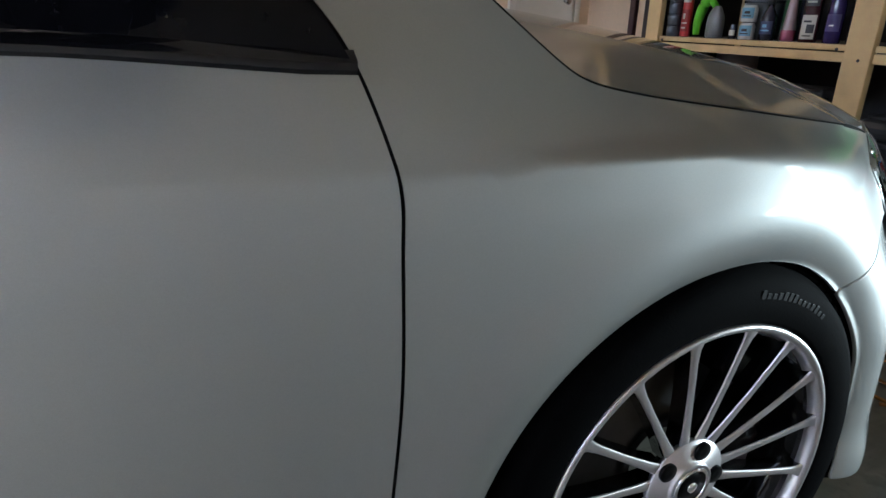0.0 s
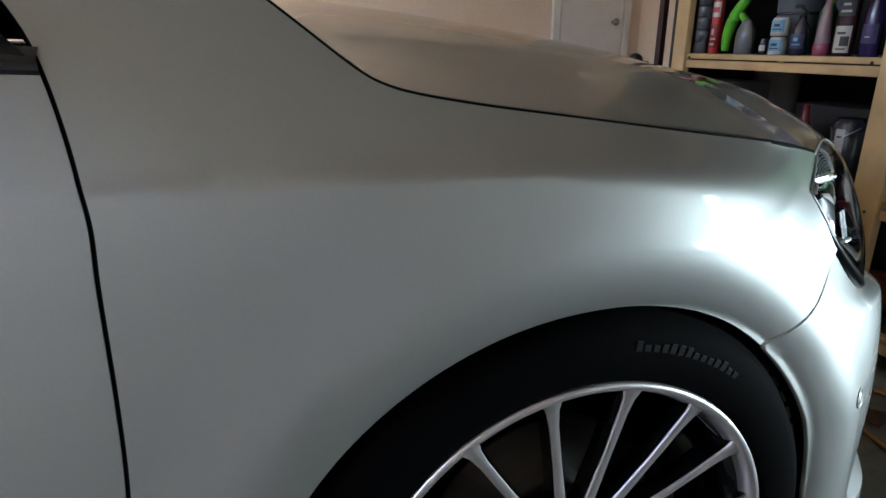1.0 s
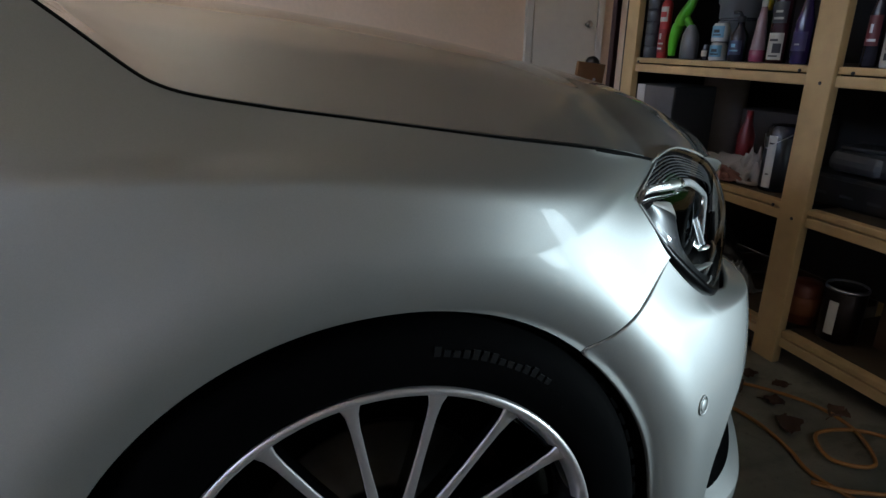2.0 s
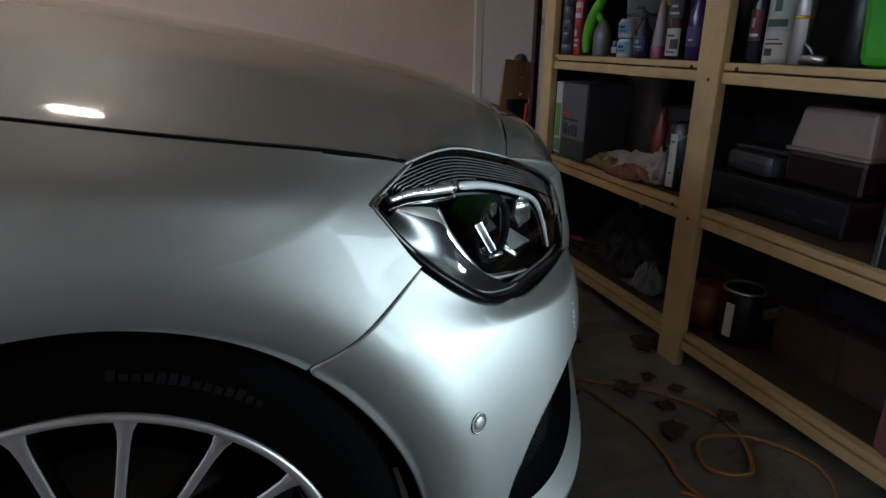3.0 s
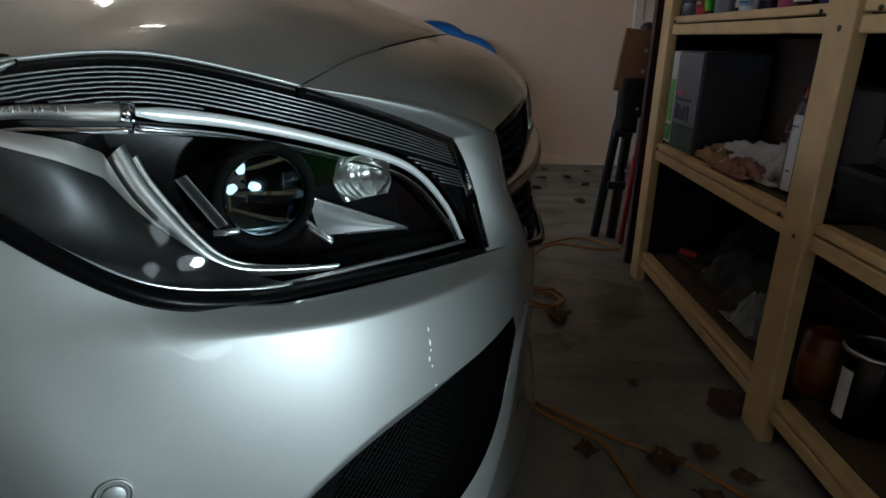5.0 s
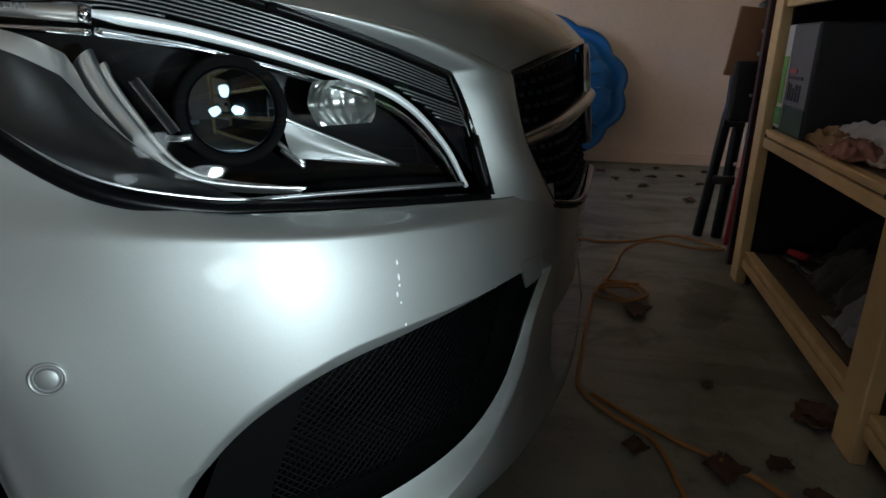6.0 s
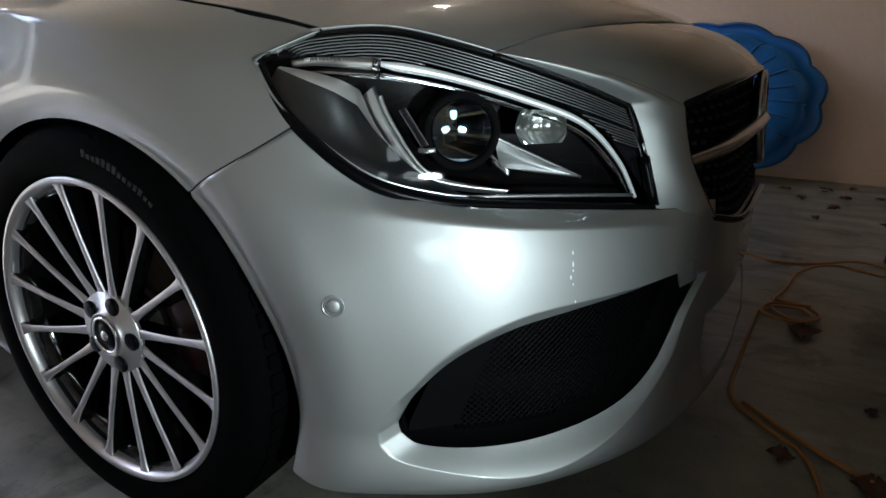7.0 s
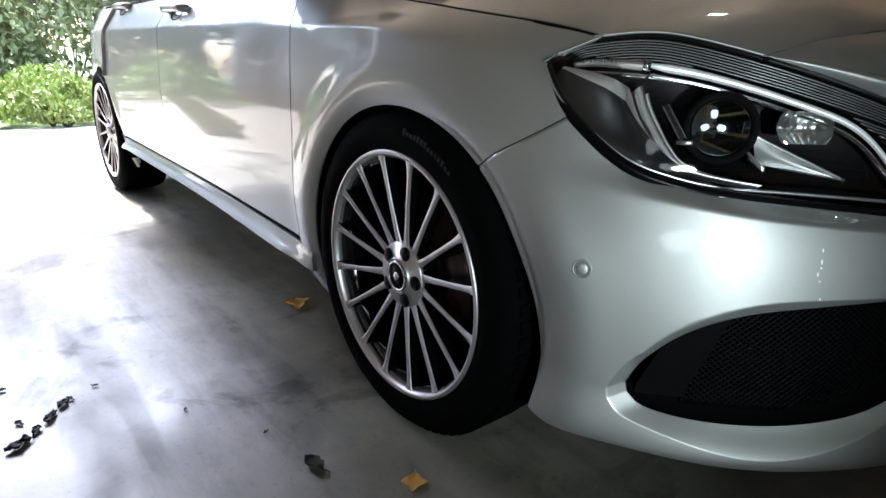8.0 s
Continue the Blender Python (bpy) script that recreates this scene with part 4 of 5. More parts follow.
for x in np.linspace(-2.9, -0.426, 60):
    z = np.interp(-x, [.45, .62, 1.0, 1.47, 2.3, 2.95], [.853, .868, .882, .897, .92, .94])
    q = skin(s_x(x), z)
    rows.append([q + np.array((0, dy, dz)) for dy, dz in ((0.004, -0.014), (-0.003, -0.010), (-0.005, 0.004), (0.006, 0.012))])
part("belt_trim", grid(rows), GLOSS, car, "black window trim")

# door mirror
bm = bmesh.new()
bmesh.ops.create_uvsphere(bm, u_segments=28, v_segments=18, radius=1, matrix=Matrix.Translation((-.64, -.965, 1.03)) @ Matrix.Diagonal((0.10, 0.125, 0.082, 1)))
for v in bm.verts:
    if v.co.x < -.66:
        v.co.x = -.66 + (v.co.x + .66) * 0.15
mirror = part("door_mirror", bm, PAINT, car, "silver door mirror housing")
bm = bmesh.new()
bmesh.ops.create_uvsphere(bm, u_segments=24, v_segments=12, radius=1, matrix=Matrix.Translation((-.64, -.965, 1.0)) @ Matrix.Diagonal((0.102, 0.127, 0.066, 1)))
part("mirror_underside", bm, BLACK, mirror, "black mirror underside")
part("mirror_arm", tube([(-.57, -.80, .93), (-.60, -.86, .955), (-.63, -.93, .975)], 0.028, 10), BLACK, mirror)

# headlamp internals
def inside(u, v, depth):
    return lamp_surface(u, v, depth, 0.012)


WHITE_GUIDE = material("white_light_guide", (0.88, 0.89, 0.89), 0.34, 0.42, 0.4, 0.03)
SMOKED = material("smoked_chrome_reflector", (0.72, 0.69, 0.66), 0.44, 1.0, 0.0, 0.0)
DARK_RIB = material("dark_ribbed_trim", (0.21, 0.21, 0.215), 0.38, 0.8, 0.0, 0.1)
BRIGHT = material("bright_lamp_reflector", (0.86, 0.87, 0.87), 0.34, 1.0, 0, 0.08)
guide_line = spline([(.418, -.738, .711), (.475, -.685, .697), (.545, -.622, .671), (.612, -.564, .638), (.652, -.524, .588), (.676, -.502, .535)], 60)
part("light_guide", tube(list(guide_line - OUT * 0.009), 0.0058, 12, taper=lambda f: min(1, 0.5 + 9 * f) * (1.0 - 0.5 * f)), WHITE_GUIDE, headlamp, "white daytime light strip")
part("guide_trim", tube(list(guide_line - OUT * 0.016 - np.array((0, 0, 0.0105))), 0.0042, 8, taper=lambda f: 1 - 0.4 * f), CHROME, headlamp)
part("guide_collar", tube([tuple(guide_line[0] - OUT * 0.012 + (guide_line[0] - guide_line[4]) * f) for f in (0.0, 0.35)], 0.0078, 12), CHROME, headlamp)
# dull run of the strip towards the tip, with its row of small moulded marks
tail_line = spline([(.326, -.783, .711), (.352, -.770, .714), (.385, -.757, .713), (.416, -.739, .711)], 24)
part("guide_tail", tube([tuple(q) for q in tail_line - OUT * 0.012], 0.0070, 8, taper=lambda f: 0.55 + 0.45 * f), SMOKED, headlamp)
part("guide_tail", tube([tuple(q) for q in tail_line - OUT * 0.014 - np.array((0, 0, 0.0125))], 0.003, 8), CHROME, headlamp)
for k in range(11):
    q = tail_line[4 + k] - OUT * 0.0052
    part("guide_mark", box(-.0009, .0009, -.0007, .0007, -.0022 + .0006 * (k % 3), .0022, turn=Matrix.Translation(q)), BRIGHT, headlamp, smooth=False)
# ribbed shelf over the strip: ribs run along the upper edge and end where they meet the strip
guide_all = np.vstack([tail_line, guide_line])
def strip_v(u):
    """How high up the cover the light strip runs at u."""
    i = int(u * 99)
    a, b = lamp_lo[i], lamp_hi[i]
    k = int(np.argmin(np.linalg.norm(np.cross(guide_all - a, b - a), axis=1)))
    return float(np.dot(guide_all[k] - a, b - a) / np.dot(b - a, b - a))


for k in range(14):
    line = []
    for u in np.linspace(0.07 + 0.010 * k, 0.955, 64):
        tall = np.linalg.norm(lamp_hi[int(u * 99)] - lamp_lo[int(u * 99)])
        v = 1 - (0.0075 + 0.0041 * k) / tall
        if v < strip_v(u) + 0.035:
            if len(line) > 6:
                break
            line = []
            continue
        line.append(inside(u, v, 0.0125))
    if len(line) > 6:
        part("rib", tube(line, 0.00095, 5), DARK_RIB, headlamp)
rows = [[inside(u, min(0.97, strip_v(u) + 0.06) + (1.0 - min(0.97, strip_v(u) + 0.06)) * f, 0.019) for u in np.linspace(0.05, 0.96, 50)] for f in np.linspace(0, 1, 10)]
part("upper_shelf", grid(rows), GLOSS, headlamp)
# curved chrome blade: down from the top, round below the projector and inward
blade = spline([(.388, -.728, .673), (.402, -.729, .646), (.421, -.727, .619), (.440, -.725, .596), (.457, -.720, .580), (.478, -.709, .570), (.511, -.688, .563), (.549, -.662, .558)], 70)
BLADE_UP = np.array((0.62, 0.48, 0.62))
def blade_row(a, b, *steps):
    return [[p + BLADE_UP * w * (1 - 0.62 * f) - OUT * d for w, d in steps] for p, f in zip(blade[a:b], np.linspace(a / 70, b / 70, b - a))]


part("chrome_blade", grid(blade_row(0, 70, *[(.006 - .0105 * math.cos(a), .010 - .0105 * math.sin(a)) for a in np.radians(np.linspace(-20, 190, 14))])), BRIGHT, headlamp, "curved chrome blade")
part("blade_step", grid(blade_row(4, 64, (.0165, .012), (.018, .010), (.0215, .011), (.0235, .018), (.024, .026))), SMOKED, headlamp, "smoked inner step of the blade")
# smooth smoked side reflector between the blade and the lower seal
top_line = np.vstack([spline([(.322, -.797, .704), (.350, -.783, .699), (.376, -.762, .690), (.388, -.738, .677)], 26), blade[2:34] - BLADE_UP * 0.004 + OUT * 0.001])
top_line = even(top_line, 60)
low_line = even([inside(u, 0.055 + 0.10 * max(0, 1 - u / 0.10), 0.010) for u in np.linspace(0.045, 0.47, 60)], 60)
rows = [[p * (1 - f) + q * f + OUT * (0.010 * math.sin(math.pi * f) - 0.016 * f * f * (1 - f) * 4) for p, q in zip(top_line, low_line)] for f in np.linspace(0, 1, 31)]
part("side_reflector", grid(rows[6:]), material("black_smoked_plate", (0.085, 0.086, 0.088), 0.34, 1.0, 0.0, 0.0), headlamp, "dark smoked side plate")
part("reflector_border", grid([[q + OUT * 0.0012 for q in r] for r in rows[:8]]), SMOKED, headlamp, "pale satin border of the side plate")
part("reflector_lip", tube([tuple(q) for q in low_line + OUT * 0.001], 0.0014, 6), BRIGHT, headlamp)
# projector lamp: a dark bluish lens in a gloss black shroud
axis = Vector((0.63, -0.765, 0.0)).normalized()
pm = Matrix.Translation((.492, -.672, .628)) @ axis.to_track_quat("Z", "Y").to_matrix().to_4x4()
part("projector_shroud", lathe([(0.047, -0.050), (0.0485, -0.004), (0.0455, 0.001), (0.0395, -0.0035), (0.0392, -0.0065), (0.042, -0.018), (0.042, -0.050)], 48, pm, close=True), LINER, headlamp)
BULL = material("coated_bluish_projector_lens", (0.20, 0.26, 0.30), 0.03, 1.0, 0.0, 0.05)
LENS_R = 0.15
part("projector_lens", lathe([(0.0405, -0.016), (0.0402, -0.010)] + [(r, math.sqrt(LENS_R ** 2 - r * r) - LENS_R) for r in (.039, .036, .032, .027, .022, .017, .012, .007, .003)], 48, pm), BULL, headlamp, "bluish projector lens")
# chrome clip beside the lens
c0, c1, cw = np.array((.440, -.735, .657)), np.array((.466, -.727, .615)), np.array((.0080, .0027, .003))
rows = [[c0 * (1 - f) + c1 * f + cw * g - OUT * (0.004 * g + 0.003 * math.cos(math.pi * g)) for g in np.linspace(0, 1, 6)] for f in np.linspace(0, 1, 10)]
part("lens_clip", grid(rows), DULL_CHROME, headlamp, "chrome clip beside the lens")
part("lens_clip", tube([tuple(c1 - np.array((.004, 0, .004))), tuple(c1 + cw * 0.7 - np.array((0, 0, .006))), tuple(c1 + cw * 1.9 - np.array((0, 0, .0085)))], 0.0026, 8), BRIGHT, headlamp)
# fluted inner reflector in a dark bowl
im = Matrix.Translation((.567, -.601, .632)) @ Vector((0.72, -0.66, 0.16)).normalized().to_track_quat("Z", "Y").to_matrix().to_4x4()
rows = []
for v in np.linspace(-1, 1, 16):
    row = []
    for u in np.linspace(-1, 1, 57):
        r2 = min(1.0, u * u * 0.9 + v * v * 0.9)
        row.append(tuple(im @ Vector((0.036 * u * math.sqrt(1 - 0.4 * v * v), 0.021 * v, -0.022 * (1 - r2) + 0.0012 * abs(math.sin(u * 11))))))
    rows.append(row)
part("inner_reflector", grid(rows), material("dark_fluted_reflector", (0.42, 0.43, 0.42), 0.28, 1.0, 0, 0.1), headlamp, "dark fluted inner reflector")
# spear-shaped trim under it
tip, top, low = np.array((.606, -.546, .562)), np.array((.522, -.642, .620)), np.array((.532, -.645, .584))
rows = [[a * (1 - f) + tip * f - OUT * d * math.sin(math.pi * (0.15 + 0.85 * f)) for f in np.linspace(0, 1, 20)] for a, d in ((top, 0.0), (top * .75 + low * .25, .008), (top * .45 + low * .55, .011), (top * .2 + low * .8, .007), (low, 0.0))]
part("spear_trim", grid(rows), BRIGHT, headlamp, "spear-shaped chrome trim")
part("spear_edge", tube([tuple(top * (1 - f) + tip * f + OUT * .001) for f in np.linspace(0, 1, 20)], 0.0021, 6), BRIGHT, headlamp)
part("spear_edge", tube([tuple(low * (1 - f) + tip * f + OUT * .001) for f in np.linspace(.25, 1, 20)], 0.0011, 6), DARK_RIB, headlamp)
for k in range(2):
    q0, q1 = np.array((.513, -.640, .599 - .005 * k)), np.array((.541, -.640, .578 - .003 * k))
    part("spear_bar", tube([tuple(q0 * (1 - f) + q1 * f) for f in np.linspace(.2 * k, 1, 6)], 0.0022, 6), BRIGHT, headlamp)
part("lower_bar", tube([tuple(p) for p in spline([(.50, -.70, .553), (.56, -.645, .551), (.63, -.575, .546), (.672, -.52, .540)], 30)], 0.0025, 6), DARK_RIB, headlamp)

# grille studs, blade and round badge
stud_mesh = None
STUD = material("dim_stud_plastic", (0.005, 0.005, 0.0055), 0.6, 0.0, 0.0, 0.1, spec=0.15)
for r, v in enumerate(np.arange(.07, .96, .085)):
    for u in np.arange(.04, .98, .08):
        p = grille_at(u + (0.04 if r % 2 and u < .95 else 0), v, 0.014)
        if abs(p[2] - (.575 + .045 * (p[1] + .42) / .4)) < 0.014:
            continue
        if stud_mesh is None:
            st = part("grille_stud", box(-0.004, 0.003, -0.0022, 0.0022, -0.0028, 0.0028, 0.001), STUD, grille, smooth=False)
            stud_mesh = st.data
        else:
            st = new("grille_stud", stud_mesh)
            st.parent = grille
        st.location = tuple(p)
fin = spline([(.722, -.424, .573), (.765, -.33, .585), (.792, -.2, .597), (.805, -.06, .606)], 40)
rows = [[p + np.array((-0.02, 0.004, 0.004)), p + np.array((0.004, 0, 0.009)), p + np.array((0.012, -0.002, 0.0)), p + np.array((0.004, 0, -0.010)), p + np.array((-0.02, 0.004, -0.006))] for p in fin]
part("grille_blade", grid(rows), DULL_CHROME, grille, "satin chrome grille blade")
part("badge_ring", lathe([(0.088, -0.01), (0.088, 0.006), (0.074, 0.008), (0.074, -0.01)], 60, Matrix.Translation((.800, 0, .60)) @ pose(0, 0, 0, 0, 84, 0), close=True), DULL_CHROME, grille, "round satin badge ring")
part("badge_disc", lathe([(0.075, -0.012), (0.074, 0.0), (0.01, 0.003)], 48, Matrix.Translation((.797, 0, .60)) @ pose(0, 0, 0, 0, 84, 0)), BLACK, grille)
frame_line = np.vstack([GRILLE_TOP[::-1], GRILLE[1:], GRILLE_LOW[1:]])
part("grille_frame", tube(list(even(frame_line, 120) - np.array((0.006, 0, 0))), 0.0065, 8), GLOSS, grille, "gloss black grille surround")

# mesh of the side intake: two sets of slanting bars, and a plain blade
in_poly = ring_in


def within(p):
    """Whether (s, z) lies inside the intake opening."""
    hit = False
    for a, b in zip(in_poly, np.roll(in_poly, -1, axis=0)):
        if (a[1] > p[1]) != (b[1] > p[1]) and p[0] < (b[0] - a[0]) * (p[1] - a[1]) / (b[1] - a[1]) + a[0]:
            hit = not hit
    return hit


MESH = material("black_mesh_plastic", (0.0014, 0.0014, 0.0016), 0.5, 0, 0, 0.2, spec=0.06)
s0 = ring_in[:, 0].min()
plan_len = 1 / np.linalg.norm(np.diff(PLAN, axis=0), axis=1).sum()
for sign in (1, -1):
    for k in range(-26, 52):
        pts = []
        for z in np.linspace(.24, .43, 24):
            s = s0 + (0.12 + 0.0108 * k + sign * (z - .33) * 1.3) * plan_len
            if within((s, z)) and s > s0 + 0.07 * plan_len:
                pts.append(skin(s, z, 0.046))
        if len(pts) > 2:
            part("mesh_bar", tube(pts, 0.0013, 4), MESH, bumper)
rows = []
for z in np.linspace(.26, .40, 12):
    rows.append([skin(s0 + (0.012 + 0.45 * max(0, z - .27) + f * 0.07) * plan_len, z, 0.028 + 0.012 * f) for f in np.linspace(0, 1, 8)])
part("intake_blade", grid(rows), BLACK, bumper, "plain black intake blade")

# raised lettering on the tyre, as bars
for w in (ob for ob in car.children if ob.name.startswith("wheel") and not ob.name.startswith("wheel_well")):
    tyre_ob = [o for o in w.children if o.name.startswith("tyre")][0]
    arc = [math.radians(5 + 1.5 * k) for k in range(25)]
    # greyer arc of sidewall: lamplight on the rubber put into its colour
    part("sidewall_band", grid([[(r * math.sin(a), y, r * math.cos(a)) for a in arc] for r, y in ((0.270, -0.0095), (0.272, -0.0118), (0.280, -0.0124), (0.288, -0.0118), (0.290, -0.0095))]), RUBBER_LIT, tyre_ob, "sidewall band behind the lettering, greyer to show it lit")
    for k, tall in enumerate((6, 4, 4, 5, 6, 6, 6, 4, 4, 4, 5, 6, 4, 4)):
        a = math.radians(9 + 2.1 * k)
        part("letter_bar", box(-0.0036, 0.0036, -0.0142, -0.0120, -0.005, -0.005 + 0.0018 * tall, 0.0005, turn=pose(0.280 * math.sin(a), 0, 0.280 * math.cos(a), 0, math.degrees(a), 0)), RUBBER_MARK, tyre_ob, smooth=False)

# the far half of the body
for ob in (wing, front_door, rear_door, quarter, bumper, nose, nose_side_ob, headlamp, cover):
    twin = new(ob.name.split(".")[0], ob.data)
    twin.parent, twin.scale = car, (1, -1, 1)


# ---- what stands on the shelves ----
def flat(name, colour, rough=0.45, metal=0.0, **k):
    return material(name, colour, rough, metal, vary=k.pop("vary", 0.12), **k)


RED = flat("red_enamel", (0.40, 0.02, 0.022), 0.35)
LIME = flat("lime_green_plastic", (0.12, 0.45, 0.02), 0.35)
GREEN = flat("green_plastic_tub", (0.05, 0.32, 0.02), 0.4)
SILVER = flat("brushed_tin", (0.5, 0.5, 0.52), 0.3, 1.0)
BLUE = flat("blue_plastic", (0.02, 0.14, 0.42), 0.4)
LABEL_BLUE = flat("pale_blue_label", (0.14, 0.30, 0.42), 0.5)
LABEL = flat("white_label", (0.46, 0.45, 0.42), 0.5)
INK = flat("dark_print", (0.03, 0.03, 0.035), 0.6)
DARK = flat("dark_bottle_plastic", (0.015, 0.015, 0.025), 0.25)
PURPLE = flat("purple_liquid_bottle", (0.022, 0.014, 0.065), 0.18)
YELLOW = flat("yellow_cap", (0.55, 0.38, 0.03), 0.4)
CARD = flat("brown_cardboard", (0.045, 0.020, 0.008), 0.85, bump=0.2)
CLOTH = flat("pale_rag_cloth", (0.30, 0.27, 0.25), 0.9, bump=0.5, bump_scale=120)
CLOTH_TAN = flat("tan_rag_cloth", (0.20, 0.12, 0.05), 0.9, bump=0.5, bump_scale=120)
ORANGE = flat("orange_cable_sheath", (0.30, 0.13, 0.03), 0.5)
DRY = flat("dry_brown_leaf", (0.07, 0.032, 0.018), 0.8, vary=0.4)
DARK_LEAF = flat("rotted_black_leaf", (0.014, 0.010, 0.008), 0.7, vary=0.5)
DRY_YELLOW = flat("dry_yellow_leaf", (0.50, 0.26, 0.04), 0.7, vary=0.3)
STEEL_BLACK = flat("black_painted_steel", (0.012, 0.012, 0.013), 0.4)
PLY = flat("brown_plywood", (0.26, 0.13, 0.055), 0.6)

Z1, Z2, Z3 = 0.105, 0.465, 0.832


def bottle(label, x, y, z, profile, mat, bands=(), cap=None, name="bottle", category="bottle", squash=1.0, rz=0, group="bottles on the shelf"):
    """A turned bottle or can: body, printed bands that stand proud, and a cap."""
    t = thing(name, label, category, x, y, z, rz, group)
    part("body", lathe(profile, 28, Matrix.Diagonal((squash, 1, 1, 1))), mat, t)
    for r, h0, h1, m in bands:
        part("label_band", lathe([(r, h0), (r + 0.0006, h0 + 0.001), (r + 0.0006, h1 - 0.001), (r, h1)], 28, Matrix.Diagonal((squash, 1, 1, 1))), m, t)
    if cap:
        r, h0, h1, m = cap
        part("cap", lathe([(r, h0), (r, h1 - 0.004), (r * 0.85, h1)], 22), m, t)
    return t


def can(r, h):
    return [(r * 0.93, 0), (r, 0.004), (r, h - 0.012), (r * 0.82, h - 0.002), (r * 0.8, h)]


def spray(r, h):
    return [(r * 0.94, 0), (r, 0.004), (r, h * 0.74), (r * 0.9, h * 0.79), (r * 0.45, h * 0.83), (r * 0.4, h * 0.88)]


def bars(parent, x, ys, zs, mat):
    """Unreadable print as plain bars on a face that looks towards the car."""
    for y0, y1, z0, z1 in zip(ys[::2], ys[1::2], zs[::2], zs[1::2]):
        part("print_bar", box(x - 0.0012, x + 0.001, y0, y1, z0, z1), mat, parent, smooth=False)


def front_label(t, r, h0, h1, mat, print_mat=None, lines=(), a0=150, a1=250):
    """A printed label wrapped on the side that looks towards the car, with unreadable print as bars."""
    def wrap(name, rr, z0, z1, b0, b1, m):
        part(name, grid([[(rr * math.cos(a), rr * math.sin(a), z) for z in (z0, z1)] for a in np.radians(np.linspace(b0, b1, 9))]), m, t)
    wrap("label", r + .0006, h0, h1, a0, a1, mat)
    for z0, z1, f0, f1 in lines:
        wrap("print_bar", r + .0012, z0, z1, a0 + (a1 - a0) * f0, a0 + (a1 - a0) * f1, print_mat)


XS = 1.352
SMOKY = flat("smoky_pot_plastic", (.055, .058, .068), .25)
CLOUDY = flat("cloudy_plastic", (.13, .135, .14), .3)
CREAM = flat("cream_label", (.42, .39, .33), .5)
GOLD = flat("gold_collar", (.42, .28, .05), .35, .6)
for k in range(5):
    bottle("stacked dark grey translucent plastic pot on the shelf", XS - .014, .668, Z3 + 0.042 * k, [(.0245, 0), (.027, .003), (.027, .033), (.0255, .037), (.028, .038), (.028, .0415)], SMOKY, name="pot", category="pot")
red_can = bottle("red aerosol can with white print on the shelf", XS, .618, Z3, spray(.0195, .24), RED, (), (.016, .198, .228, LABEL), name="aerosol_can", category="can")
front_label(red_can, .0195, .125, .175, LABEL, RED, ((.140, .158, .15, .85),))
front_label(red_can, .0195, .02, .10, flat("deep_red_label", (.22, .012, .012), .4), LABEL, ((.030, .036, .2, .7), (.048, .053, .2, .8), (.065, .085, .3, .55)))
jug = thing("jug", "translucent jug with a lime green handle on the shelf", "jug", XS + .004, .478, Z3, group="bottles on the shelf")
part("body", lathe([(.030, 0), (.034, .005), (.034, .055), (.031, .078), (.020, .100), (.013, .112)], 28, Matrix.Diagonal((0.8, 1, 1, 1))), CLOUDY, jug)
part("handle", tube(spline([(-.012, .074, .010), (-.014, .071, .055), (-.012, .060, .100), (-.008, .040, .140), (-.004, .018, .172), (0, .004, .20)], 34), .017, 12, taper=lambda f: 0.72 + 0.45 * math.sin(math.pi * f)), LIME, jug, "lime green handle")
part("spout", tube([(0, .004, .105), (-.004, .030, .135)], .012, 10), LIME, jug)
tub = bottle("grey translucent tub on the shelf", XS + .075, .335, Z3, [(.056, 0), (.060, .005), (.068, .17), (.073, .175), (.073, .186), (.066, .190)], CLOUDY, name="tub", category="tub")
part("ring", lathe([(.0655, .120), (.068, .123), (.068, .127), (.0655, .130)], 28, close=True), SMOKY, tub)
jar = bottle("small dark jar on the shelf", XS, .388, Z3, can(.0125, .05), DARK, name="jar", category="jar")
front_label(jar, .0125, .012, .03, CREAM)
for k in range(2):
    tn = bottle("small tin with a pale blue label, stacked on the shelf", XS - .004, .325, Z3 + 0.058 * k, can(.0262, .055), LABEL, name="tin", category="tin")
    front_label(tn, .0262, .012, .047, LABEL_BLUE, INK, ((.018, .022, .2, .8), (.027, .036, .3, .7)))
dk = bottle("dark blue-black pump bottle on the shelf", XS, .247, Z3, [(.024, 0), (.0255, .004), (.0255, .078), (.011, .102), (.010, .115)], DARK, (), (.012, .114, .132, STEEL_BLACK))
part("nozzle", tube([(0, 0, .130), (-.004, .006, .142), (-.014, .022, .142)], .0055, 8), STEEL_BLACK, dk)
front_label(dk, .0255, .02, .062, flat("navy_label", (.012, .02, .06), .4), LABEL_BLUE, ((.030, .034, .2, .8), (.042, .052, .3, .6)))
bottle("dark green bottle with a yellow cap on the shelf", XS + .05, .205, Z3, [(.022, 0), (.024, .004), (.024, .125), (.011, .15)], flat("dark_green_plastic", (.01, .06, .02), .3), (), (.013, .148, .178, YELLOW))
bottle("tapered translucent squeeze bottle with pink liquid on the shelf", XS, .165, Z3, [(.0205, 0), (.0215, .004), (.0195, .05), (.0135, .115), (.008, .158)], flat("pale_pink_plastic", (.26, .17, .18), .3), [(.0217, .002, .035, flat("pink_liquid", (.24, .05, .09), .25))], (.0085, .155, .185, LABEL))
aero = bottle("dark aerosol can with cream label and gold collar", XS, .092, Z3, spray(.0265, .24), flat("maroon_can", (.035, .010, .014), .25), (), (.020, .196, .21, GOLD), name="aerosol_can", category="can")
